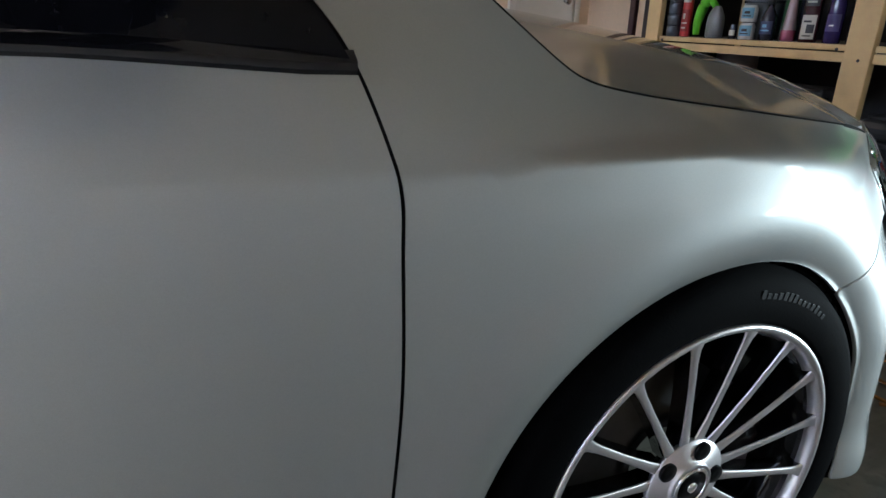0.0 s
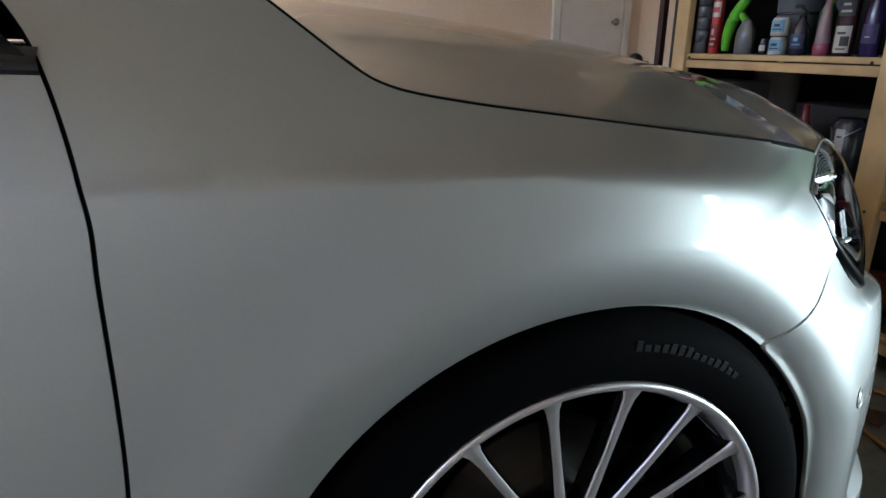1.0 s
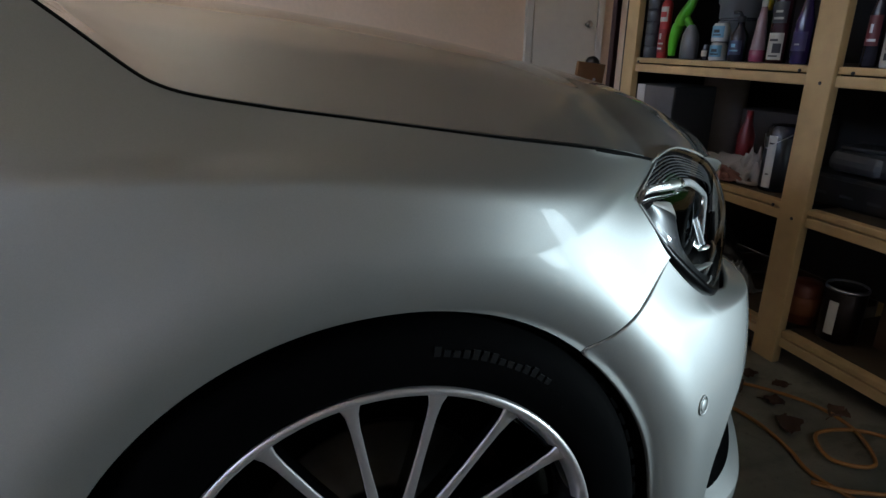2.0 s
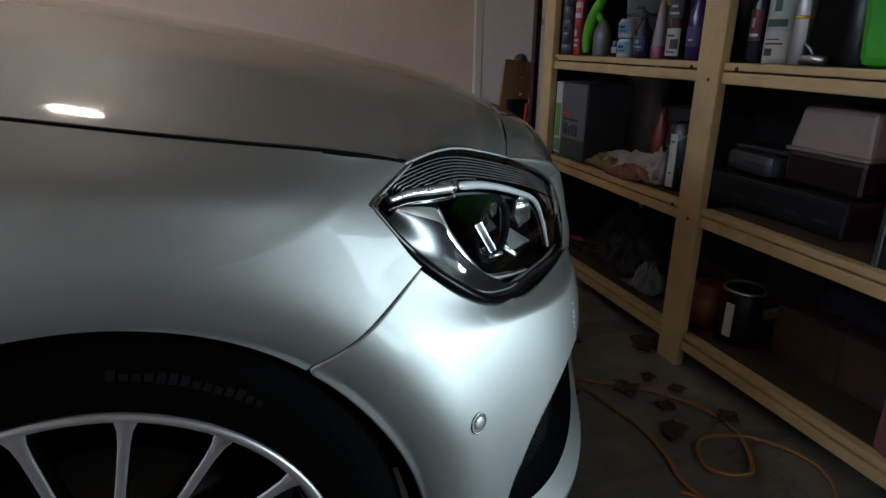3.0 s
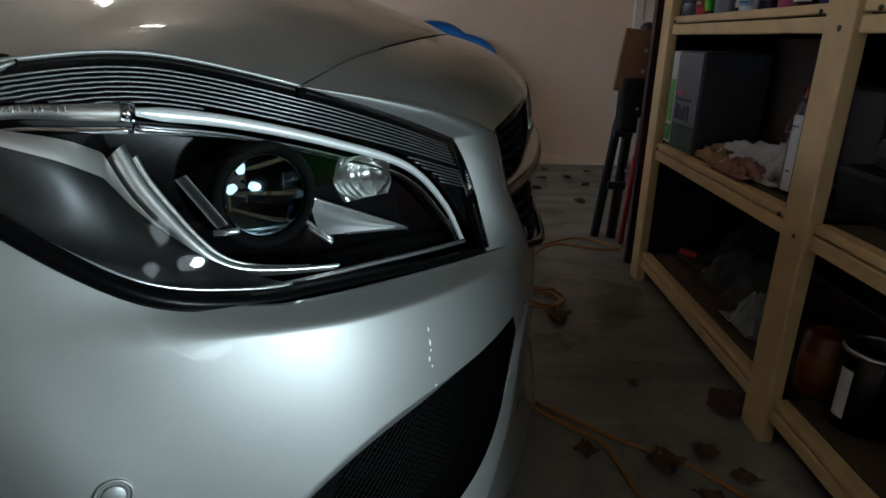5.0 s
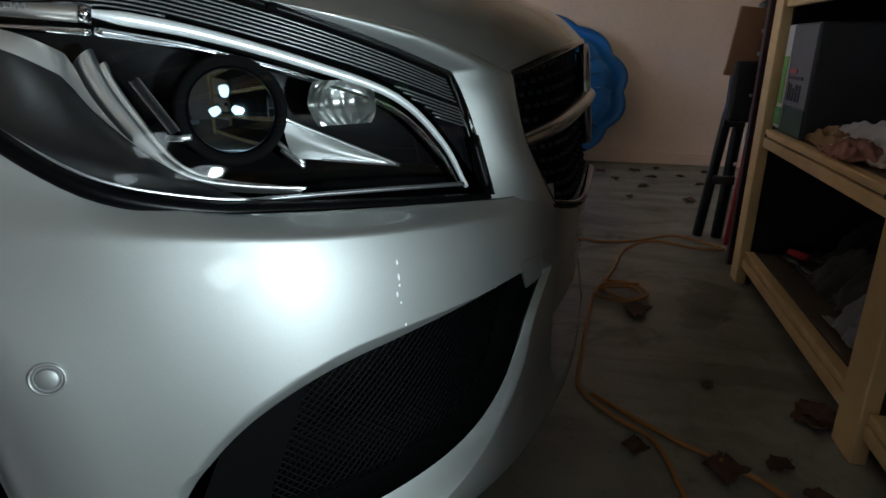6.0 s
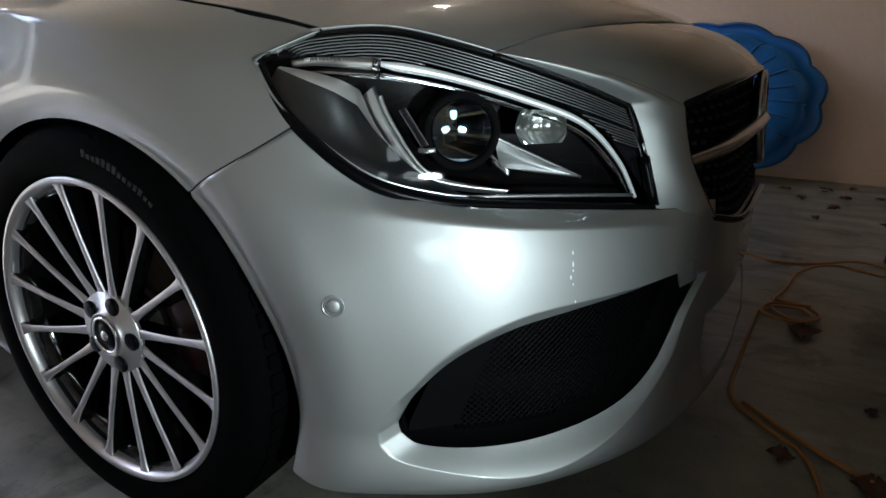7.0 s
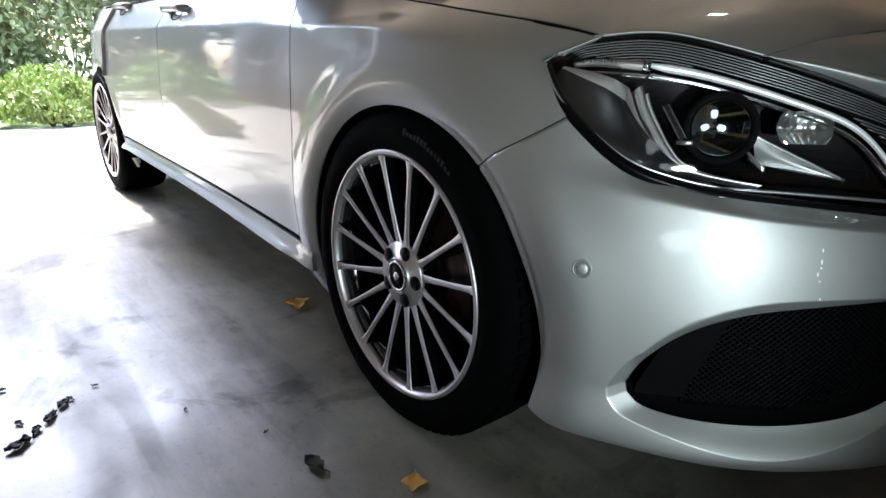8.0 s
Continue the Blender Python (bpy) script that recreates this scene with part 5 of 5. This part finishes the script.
front_label(aero, .0265, .010, .082, CREAM, INK, ((.018, .022, .25, .8), (.028, .054, .45, .92), (.060, .066, .2, .7)))
front_label(aero, .0265, .108, .165, INK, CREAM, ((.118, .124, .2, .8), (.136, .142, .3, .7)))
part("cap_top", lathe([(.018, .21), (.018, .232), (.013, .238)], 22), DARK, aero)
pur = bottle("dark purple trigger spray bottle on the shelf", XS, .012, Z3, [(.023, 0), (.0245, .005), (.024, .11), (.013, .155), (.011, .17)], PURPLE, (), (.0125, .168, .195, DARK))
front_label(pur, .0245, .035, .085, flat("violet_label", (.03, .02, .09), .3), LABEL, ((.05, .054, .3, .6),))
bottle("dark violet bottle on the shelf", XS + .06, -.03, Z3, [(.028, 0), (.030, .005), (.029, .12), (.015, .165), (.012, .18)], PURPLE, (), (.013, .178, .205, DARK))
bottle("dark blue bottle standing behind the tins on the shelf", XS + .12, .22, Z3, [(.030, 0), (.032, .005), (.032, .15), (.014, .19)], flat("navy_plastic", (.01, .015, .05), .3), (), (.014, .188, .215, LABEL))
# second bay, same shelf
sh_b = bottle("dark shiny bottle with a maroon label on the shelf", XS, -.196, Z3, [(.0165, 0), (.0185, .004), (.0185, .12), (.010, .155), (.009, .18)], DARK)
front_label(sh_b, .0185, .05, .12, flat("maroon_label", (.10, .015, .02), .3), SILVER, ((.06, .066, .2, .8), (.08, .10, .3, .5)))
wa = bottle("off-white aerosol can with green and black print on the shelf", XS + .004, -.262, Z3, spray(.0325, .27), flat("off_white_can", (.38, .385, .36), .35), (), (.024, .222, .25, LABEL), name="aerosol_can", category="can")
front_label(wa, .0325, .012, .062, CREAM, INK, ((.018, .034, .15, .5), (.042, .046, .15, .85), (.052, .055, .15, .7)))
front_label(wa, .0325, .070, .185, flat("pale_green_print", (.30, .34, .28), .4), flat("green_black_print", (.01, .05, .025), .5), ((.080, .096, .1, .9), (.112, .150, .35, .62), (.160, .168, .2, .8)))
bottle("slim silver aerosol can on the shelf", XS, -.322, Z3, spray(.0195, .24), SILVER, [(.0197, .095, .102, GOLD)], (.015, .198, .225, DARK), name="aerosol_can", category="can")
bottle("dark grey bottle on the shelf", XS + .08, -.40, Z3, can(.033, .16), flat("charcoal_plastic", (.012, .012, .015), .35))
knot = thing("tap_fitting", "small dark metal tap fitting on the shelf", "fitting", XS - .012, -.372, Z3)
part("body", tube([(0, -.03, .012), (0, 0, .014), (0, .03, .012)], .009, 8), SILVER, knot)
part("lever", tube([(0, 0, .014), (0, .01, .035), (0, .025, .045)], .004, 6), SILVER, knot)


def carton(label, x0, x1, y0, y1, z, h, mat, name="box", category="box", taper=0.0, lid=None, bevel=0.006, rz=0):
    t = thing(name, label, category, (x0 + x1) / 2, (y0 + y1) / 2, z, rz)
    bm = box(-(x1 - x0) / 2, (x1 - x0) / 2, -(y1 - y0) / 2, (y1 - y0) / 2, 0, h, bevel)
    for v in bm.verts:
        k = 1 + taper * v.co.z / h
        v.co.x, v.co.y = v.co.x * k, v.co.y * k
    part("body", bm, mat, t, smooth=False)
    if lid:
        part("lid", box(-(x1 - x0) / 2 - .006, (x1 - x0) / 2 + .006, -(y1 - y0) / 2 - .006, (y1 - y0) / 2 + .006, h - 0.004, h + lid[0], bevel), lid[1], t, smooth=False)
    return t


carton("bright green plastic tub on the shelf", 1.33, 1.66, -.88, -.478, Z3, .20, GREEN, "storage_tub", "tub", 0.06, (.015, GREEN), 0.02)
# middle shelf
pk = carton("green and white printed carton on the shelf", 1.32, 1.50, .475, .69, Z2, .275, flat("dim_print_carton", (.03, .03, .03), .6), "carton", "carton")
part("front_panel", box(-.0925, -.0905, -.105, .060, .075, .270), flat("grey_print_card", (.11, .105, .10), .5), pk, smooth=False)
part("edge_panel", box(-.0945, -.0905, .0615, .1075, .012, .272), LABEL, pk, "white carton edge", smooth=False)
part("green_panel", box(-.0965, -.0947, .068, .100, .075, .195), flat("green_print", (.12, .30, .05), .5), pk, smooth=False)
part("green_foot", box(-.0965, -.0947, .0615, .1075, .02, .065), flat("green_print_low", (.06, .22, .05), .5), pk, smooth=False)
part("front_foot", box(-.0925, -.0905, -.105, .060, .006, .070), flat("dark_green_card", (.02, .045, .02), .5), pk, smooth=False)
bars(pk, -.0937, [-.06, .045, -.055, -.040, -.030, -.018, -.008, .004, .014, .026, .034, .040], [.140, .148, .088, .128, .088, .128, .088, .120, .088, .128, .088, .132], INK)
bars(pk, -.0937, [-.01, .045], [.155, .166], RED)


def rag(label, x, y, z, rx, ry, h, mat, seed):
    random.seed(seed)
    t = thing("rag", label, "rag", x, y, z)
    rows = []
    for i in range(41):
        row = []
        for j in range(41):
            u, v = i / 40 - .5, j / 40 - .5
            d = math.sqrt(u * u + v * v) * 2
            n = 1.2 - 2.4 * abs(noise.noise(Vector((u * 3.2 + 0.6 * v + seed, v * 6, seed)))) - 0.7 + 0.25 * noise.noise(Vector((u * 11, v * 11, seed)))
            row.append((rx * 2 * u * (1 + .2 * n), ry * 2 * v * (1 + .2 * n), max(0.002, h * max(0, 1 - d ** 2) * (0.8 + .45 * n) + 0.006 + 0.012 * n)))
        rows.append(row)
    ob = part("cloth", grid(rows), mat, t)
    s = ob.modifiers.new("thickness", "SOLIDIFY")
    s.thickness = 0.003
    return t


rag("crumpled pale cleaning rag on the shelf", 1.42, .30, Z2, .075, .21, .055, CLOTH, 3)
rag("crumpled tan rag on the shelf", 1.375, .40, Z2, .05, .13, .035, CLOTH_TAN, 5)
rag("crumpled grey-white rag on the shelf", 1.44, .17, Z2, .06, .09, .10, CLOTH, 8)
rag("creased printed cloth on the shelf", 1.35, .23, Z2, .045, .08, .03, flat("red_white_cloth", (.22, .10, .075), .9), 11)
bottle("upright roll of pale brown paper on the shelf", 1.66, .612, Z2, [(.075, 0), (.082, .003), (.082, .31), (.075, .313)], flat("pale_paper_roll", (.34, .28, .25), .8), name="paper_roll", category="roll")
blk = bottle("black can with pale label strip and wire handle", 1.398, .052, Z2, can(.047, .195), DARK, [(.0472, .01, .16, flat("black_wrap", (.01, .01, .012), .3))], name="paint_can", category="can")
front_label(blk, .0475, .012, .165, LABEL, INK, ((.14, .145, .2, .8), (.05, .054, .3, .7)), 172, 205)
part("handle", tube(spline([(-.030, .040, .165), (-.062, .0, .130), (-.050, -.030, .150), (-.020, -.048, .172)], 18), .0014, 6), SILVER, blk, "thin wire handle")
bottle("dark red plastic bottle behind the can on the shelf", 1.53, .335, Z2, [(.026, 0), (.028, .004), (.028, .12), (.012, .17), (.011, .205)], flat("dark_red_plastic_bottle", (.16, .012, .012), .35))
tbx = carton("red toolbox with a pale lid on the shelf", 1.44, 1.66, -.475, -.262, Z2 + .086, .085, flat("dark_red_plastic", (.010, .002, .002), .4), "toolbox", "toolbox", 0, None, .012)
lid_bm = box(-.11, .11, -.107, .107, .085, .19, .012)
for v in lid_bm.verts:
    k = 1 - 1.2 * (v.co.z - .085)
    v.co.x, v.co.y = v.co.x * k, v.co.y * k
part("lid_rim", box(-.114, .114, -.111, .111, .0835, .092, .003), flat("beige_plastic_rim", (.24, .18, .14), .4), tbx, smooth=False)
part("lid", lid_bm, flat("pinkish_beige_plastic", (.30, .215, .17), .5), tbx, "pale beige lid", smooth=False)
carton("red plastic box on the shelf", 1.50, 1.68, -.70, -.50, Z2, .25, RED, "box", "box", 0, (.02, BLUE), .012)
case = carton("black case with silver metal edges on the shelf", 1.325, 1.49, -.88, -.615, Z2, .195, STEEL_BLACK, "tool_case", "case")
for yy in (-.13, .13):
    part("edge_trim", box(-.0875, -.083, yy - .006, yy + .006, 0, .197, .001), SILVER, case, smooth=False)
part("edge_trim", box(-.0875, -.083, -.13, .13, .095, .105, .001), SILVER, case, smooth=False)
part("latch", box(-.094, -.086, -.02, .02, .085, .125, .002), SILVER, case, smooth=False)
carton("shallow dark plastic crate on the shelf", 1.40, 1.69, -.48, -.05, Z2, .084, flat("dark_crate_plastic", (.004, .004, .0045), .5), "crate", "crate", .04, None, .008)
crate_ob = bpy.data.objects["crate"]
for x0, x1, y0, y1 in ((-.152, .152, -.223, -.214), (-.152, .152, .214, .223), (-.152, -.144, -.213, .213), (.144, .152, -.213, .213)):
    part("rim", box(x0, x1, y0, y1, .074, .0855, .002), STEEL_BLACK, crate_ob, smooth=False)
for y in (-.16, -.08, 0, .08, .16):
    part("slot", box(-.1475, -.1445, y - .02, y + .02, .028, .052, .001), INK, crate_ob, smooth=False)
carton("grey-white plastic bundle lying on the crate", 1.42, 1.52, -.255, -.075, Z2 + .086, .062, flat("cloudy_sheet", (.045, .047, .05), .4), "bundle", "bundle", -.05, None, .024, rz=-4)
carton("flat grey packet lying on the bundle", 1.44, 1.54, -.25, -.10, Z2 + .148, .012, flat("grey_packet", (.025, .025, .028), .5), "packet", "packet", 0, None, .004, rz=8)
# lower shelf
bottle("tin of paint with a red rim on the lower shelf", 1.412, -.118, Z1, can(.046, .125), flat("rusty_red_tin", (.11, .025, .01), .4), [(.0462, .03, .085, flat("orange_label", (.18, .055, .018), .5))], name="paint_tin", category="tin")
tin = bottle("paint tin with a white label on the lower shelf", 1.415, -.238, Z1, can(.052, .155), flat("dull_tin", (.022, .015, .013), .35, .8), name="paint_tin", category="tin")
part("paper_label", grid([[(.0528 * math.cos(a), .0528 * math.sin(a), z) for z in (.025, .12)] for a in np.radians(np.linspace(178, 205, 10))]), LABEL, tin)
part("rim", lathe([(.053, .148), (.054, .152), (.051, .158), (.048, .156)], 28, close=True), SILVER, tin)
carton("brown cardboard box on the lower shelf", 1.46, 1.74, -.65, -.31, Z1, .135, CARD, "cardboard_box", "box", 0, None, .004)
cb = bpy.data.objects["cardboard_box"]
for y0, y1, tilt in ((-.18, -.02, 14), (.02, .18, -14)):
    part("flap", box(-.138, .138, y0 * .93, y1 * .93, .136, .139, .001, turn=pose(0, 0, 0, tilt * 0.12, 0, 0)), CARD, cb, smooth=False)
part("tape", box(-.1415, -.140, -.02, .02, .0, .133), flat("brown_parcel_tape", (.05, .028, .012), .3), cb, "brown parcel tape", smooth=False)
carton("dark bag of odds and ends on the lower shelf", 1.48, 1.70, -.62, -.36, Z1 + .141, .08, DARK, "bag", "bag", -.2, None, .03)
bottle("blue and pink bottle with a printed label on the lower shelf", 1.37, -.74, Z1, can(.055, .17), flat("dusky_pink_label", (.25, .10, .12), .4), [(.0552, .10, .15, BLUE), (.0554, .12, .132, LABEL)])
for k, (y, rz, L) in enumerate(((.50, 12, .26), (.42, -18, .22), (.60, 40, .2), (.30, -35, .24))):
    tl = thing("hand_tool", "dark steel hand tool lying on the lower shelf", "tool", 1.42 + .03 * k, y, Z1, rz, group="tools on the lower shelf")
    part("shaft", tube([(0, -L / 2, .010), (0, L * .2, .012)], .006, 8), SILVER if k == 0 else STEEL_BLACK, tl)
    part("grip", tube([(0, L * .2, .013), (0, L * .5, .013)], .0125, 8), STEEL_BLACK if k != 2 else RED, tl)
rag("dark crumpled cloth on the lower shelf", 1.50, .38, Z1, .10, .16, .10, flat("dark_cloth", (.03, .03, .03), .9), 21)
rag("white plastic bag on the lower shelf", 1.41, .15, Z1, .05, .07, .085, flat("white_bag", (.16, .16, .16), .5), 24)
rag("dark heap of sacking on the lower shelf", 1.60, .55, Z1, .12, .14, .16, flat("black_sacking", (.015, .015, .015), .9), 27)
carton("dark wooden crate in the shelf", 1.62, 1.76, .18, .47, Z2, .2, flat("dark_wood_crate", (.03, .022, .018), .7), "crate", "crate")
# screw heads on the timber
for y, z in ((.68, .818), (-.048, .818), (.31, .792), (-.125, .79), (-.205, .818), (.68, .45), (-.048, .45), (.31, .425), (-.125, .43)):
    part("screw_head", lathe([(.0048, -.001), (.0044, .0016), (.001, .002)], 12, pose(XF - (0.008 if abs(y + .125) < .03 else 0.001 if z > .81 or abs(z - .45) < .005 else -0.003), y, z, 0, -90, 0)), INK, rack)

# dark boards standing against the end of the rack
bd = thing("board", "tall dark stained board standing against the shelf end", "board", 1.36, .84, 0)
part("plank", box(-.03, .10, -.03, .0, 0, 1.5, .004), flat("dark_stained_board", (.02, .012, .010), .6), bd, smooth=False)
bd = thing("board", "dark red painted board standing by the shelf end", "board", 1.315, .90, 0)
part("plank", box(-.012, .012, -.03, .0, 0, 1.45, .003), flat("dark_red_board", (.03, .006, .006), .5), bd, smooth=False)

# folded trestle leaning beside the rack
tr = thing("folding_trestle", "folded black steel trestle with a brown board top", "trestle", 1.29, 1.10, 0)
part("leg", tube([(-.035, .06, .012), (0.0, .03, .45), (.055, 0, .80)], .018, 8), STEEL_BLACK, tr)
part("leg", tube([(.03, .05, .012), (.04, .02, .45), (.075, -.01, .80)], .020, 8), STEEL_BLACK, tr)
part("leg", tube([(.045, -.04, .012), (.062, -.05, .40), (.082, -.05, .62)], .010, 8), RED, tr, "red painted leg")
part("board", box(-.105, .03, -.03, -.01, .585, .80, .003, turn=pose(0, 0, 0, 0, 6, 0)), PLY, tr, "brown plywood top", smooth=False)
part("brace", box(-.02, .05, -.004, .012, .22, .25, .003), STEEL_BLACK, tr, smooth=False)
part("brace", box(-.015, .055, -.004, .012, .42, .45, .003), STEEL_BLACK, tr, smooth=False)
part("hinge_block", box(-.015, .095, -.04, .025, .44, .64, .014), STEEL_BLACK, tr, smooth=False)
part("head", lathe([(.026, -.02), (.028, 0), (.02, .022)], 20, pose(.065, 0, .80, 90, 0, 0)), STEEL_BLACK, tr)
for z in (.30, .53, .66, .73):
    part("bolt", lathe([(.007, 0), (.006, .004), (.002, .005)], 12, pose(.02 + .05 * z, -.036, z, 90, 0, 0)), SILVER, tr)
part("tag", box(.05, .075, -.056, -.052, .36, .50), LABEL, tr, "pale label strip", smooth=False)

# blue scalloped paddling pool leaning on the far wall
pool = thing("paddling_pool", "blue plastic scalloped paddling pool leaning on the wall", "pool", .46, 2.52, 0)
lean_m = pose(0, 0, .43, 78, 0, 0)
rows = []
for f, h in ((1.0, .0), (1.03, .012), (1.0, .02), (.90, .03), (.86, -.05), (.80, -.11), (.55, -.12), (.25, -.115), (.02, -.115)):
    row = []
    for k in range(180):
        a = 2 * math.pi * k / 180
        sc = 1 + 0.055 * abs(math.sin(6 * a)) * min(1, f * f * 1.2)
        row.append(lean_m @ Vector((.55 * f * sc * math.cos(a), .41 * f * sc * math.sin(a), -h)))
    rows.append(row)
ob = part("shell", grid(rows, wrap=True), flat("bright_blue_plastic", (.012, .17, .52), .45), pool, "ribbed blue shell")
for k in range(24):
    a = 2 * math.pi * k / 24
    part("rib", tube([tuple(lean_m @ Vector((.55 * f * math.cos(a), .41 * f * math.sin(a), .118 - (0 if f < .78 else (f - .78) * .9)))) for f in (.40, .6, .78, .86, .9)], .007, 6), BLUE, pool)

# ---- on the floor ----
def cable(points, label):
    t = thing("extension_cable", label, "cable")
    part("sheath", tube(spline([(x, y, .006 + z) for x, y, z in points], len(points) * 12), .0048, 8), ORANGE, t)


cable([(.80, 1.06, 0), (.90, 1.01, 0), (1.03, 1.05, 0), (1.16, 1.11, .01), (1.27, 1.07, .004), (1.32, 1.02, 0), (1.22, .985, .008), (1.08, 1.02, .012), (.98, .93, 0), (.94, .75, 0), (.90, .56, .004), (.95, .46, .01), (1.00, .50, .006), (.97, .56, .008), (.88, .52, .006), (.86, .40, 0), (.84, .15, 0), (.835, -.02, 0), (.90, -.11, 0), (.97, -.18, 0), (1.0, -.31, 0), (1.015, -.40, 0), (1.005, -.50, 0), (.985, -.58, 0), (1.01, -.70, 0)], "orange extension cable lying in loops on the floor")
cable([(.90, .62, 0), (.98, .60, .004), (1.02, .52, .006), (.96, .44, .012), (.88, .48, .008), (.90, .56, .01), (1.0, .58, .012)], "orange extension cable in a small coil on the floor")
cable([(.86, -.04, 0), (1.0, -.16, 0), (1.12, -.24, 0), (1.21, -.36, 0), (1.22, -.48, 0), (1.14, -.60, .004), (1.06, -.56, .006), (1.12, -.47, 0), (1.24, -.50, 0), (1.30, -.62, 0), (1.22, -.72, 0), (1.02, -.66, .008), (.96, -.60, 0)], "orange extension cable lying in a wide loop on the floor")


def dry_leaf(x, y, size, mat=DRY, seed=0, curl=0.6):
    random.seed(seed)
    t = thing("dry_leaf", "curled dry brown leaf on the concrete floor" if mat is DRY else "flattened blackish rotted leaf on the concrete floor" if mat is DARK_LEAF else "yellow dry leaf on the concrete floor", "leaf", x, y, 0, random.uniform(0, 360), "dry leaves on the floor")
    rows = []
    for i in range(9):
        u = i / 8
        w = size * (0.30 if mat is DARK_LEAF else 0.42) * math.sin(math.pi * min(1, u * 0.94 + .03)) ** .8 * (1 + .25 * math.sin(9 * u + seed))
        rows.append([(size * (u - .5), w * v, 0.002 + size * curl * (0.22 * v * v + 0.12 * (u - .5) ** 2 + .07 * math.sin(7 * u + 4 * v + seed) + .06 * math.sin(17 * u - 5 * v + 2 * seed) + .09)) for v in (-1, -.5, 0, .5, 1)])
    ob = part("blade", grid(rows), mat, t)
    s = ob.modifiers.new("thickness", "SOLIDIFY")
    s.thickness = 0.0015
    part("stalk", tube([(size * .5, 0, size * .1 * curl), (size * .65, size * .04, .006), (size * .8, size * .06, .004)], .0012, 5), mat, t)


for k, (x, y, s) in enumerate(((1.284, -.024, .085), (1.078, -.427, .075), (1.266, -.05, .07), (1.078, -.236, .075), (.934, -.202, .05), (1.132, 1.988, .06), (1.004, 2.149, .055), (1.316, 1.737, .06), (.98, .40, .085), (1.20, 2.25, .05),
                               (1.42, 2.1, .05), (.93, 2.35, .05), (1.12, 2.4, .06), (1.05, 1.75, .045), (1.17, -.20, .05), (1.21, -.27, .045), (1.13, -.33, .05), (1.24, -.42, .06), (1.10, .05, .03), (1.25, 2.5, .05), (1.35, 2.3, .045), (1.50, 2.45, .05))):
    dry_leaf(x, y, s, DRY, k)
dry_leaf(-.664, -.771, .075, DRY_YELLOW, 40)
dry_leaf(.182, -.955, .045, DRY_YELLOW, 41, 0.4)
dry_leaf(.03, -1.07, .048, DARK_LEAF, 43, 0.7)
for k, (x, y, s) in enumerate(((-.36, -1.49, .042), (-.375, -1.475, .03), (-.40, -1.455, .028), (-.43, -1.43, .032), (-.445, -1.42, .024), (-.475, -1.40, .034), (-.49, -1.385, .02), (-.45, -1.48, .02), (-.62, -1.50, .022), (-.52, -1.33, .012), (-.30, -1.20, .010), (-.12, -1.10, .012))):
    dry_leaf(x, y, s, DARK_LEAF, 60 + k, 0.55)

# ---- doors and the work lamp ----
cup = tagged(link("door_1", box(1.80, 2.29, 2.672, 2.70, .02, 2.05, .003), WHITE, smooth=False), "white painted cupboard door in the far wall", "door", kind="structure")
part("door_knob", lathe([(.012, 0), (.010, .02), (.022, .034), (.026, .046), (.018, .058), (.004, .060)], 28, pose(2.208, 2.672, 1.009, 90, 0, 0)), DULL_CHROME, cup, "round satin metal knob")
for x0, x1, z0, z1 in ((1.745, 1.795, 0, 2.1), (2.295, 2.345, 0, 2.1), (1.745, 2.345, 2.055, 2.1)):
    part("door_frame", box(x0, x1, 2.665, 2.70, z0, z1, .003), WHITE, cup, smooth=False)
tagged(link("baseboard", box(-3.1, 1.745, 2.688, 2.70, 0, .07, .002), WALL, smooth=False), "low painted skirting along the wall", "skirting", kind="structure")

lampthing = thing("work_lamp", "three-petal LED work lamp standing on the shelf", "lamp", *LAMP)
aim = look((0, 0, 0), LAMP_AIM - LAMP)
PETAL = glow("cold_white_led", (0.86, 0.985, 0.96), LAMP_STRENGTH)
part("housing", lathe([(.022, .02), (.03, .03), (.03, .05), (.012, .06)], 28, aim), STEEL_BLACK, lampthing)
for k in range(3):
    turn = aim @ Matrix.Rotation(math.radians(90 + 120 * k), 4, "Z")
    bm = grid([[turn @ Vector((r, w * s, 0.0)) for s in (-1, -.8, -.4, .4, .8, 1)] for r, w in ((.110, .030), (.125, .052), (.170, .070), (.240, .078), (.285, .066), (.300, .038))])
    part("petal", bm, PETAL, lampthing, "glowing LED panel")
    part("petal_body", box(.10, .306, -.084, .084, .003, .022, .006, turn=turn), STEEL_BLACK, lampthing, smooth=False)
part("stand", tube([tuple(aim @ Vector((0, 0, .045))), (.09, -.01, -.08), (.14, -.01, Z2 - LAMP.z + .008)], .008, 8), STEEL_BLACK, lampthing)
part("foot", lathe([(.05, 0), (.05, .008), (.02, .012)], 28, pose(.14, -.01, Z2 - LAMP.z)), STEEL_BLACK, lampthing)

# strip light under the ceiling, mirrored as a thin slit in the bonnet
cl = thing("ceiling_light", "slim white strip light under the ceiling", "lamp", -.30, 1.10, 2.5, -22)
part("housing", box(-.15, .15, -.03, .03, -.045, 0, .006), WHITE, cl, smooth=False)
part("diffuser", box(-.10, .10, -.003, .003, -.058, -.044, .003), glow("warm_strip_light", (1.0, 0.84, 0.66), 40.0), cl, "glowing warm diffuser", smooth=False)
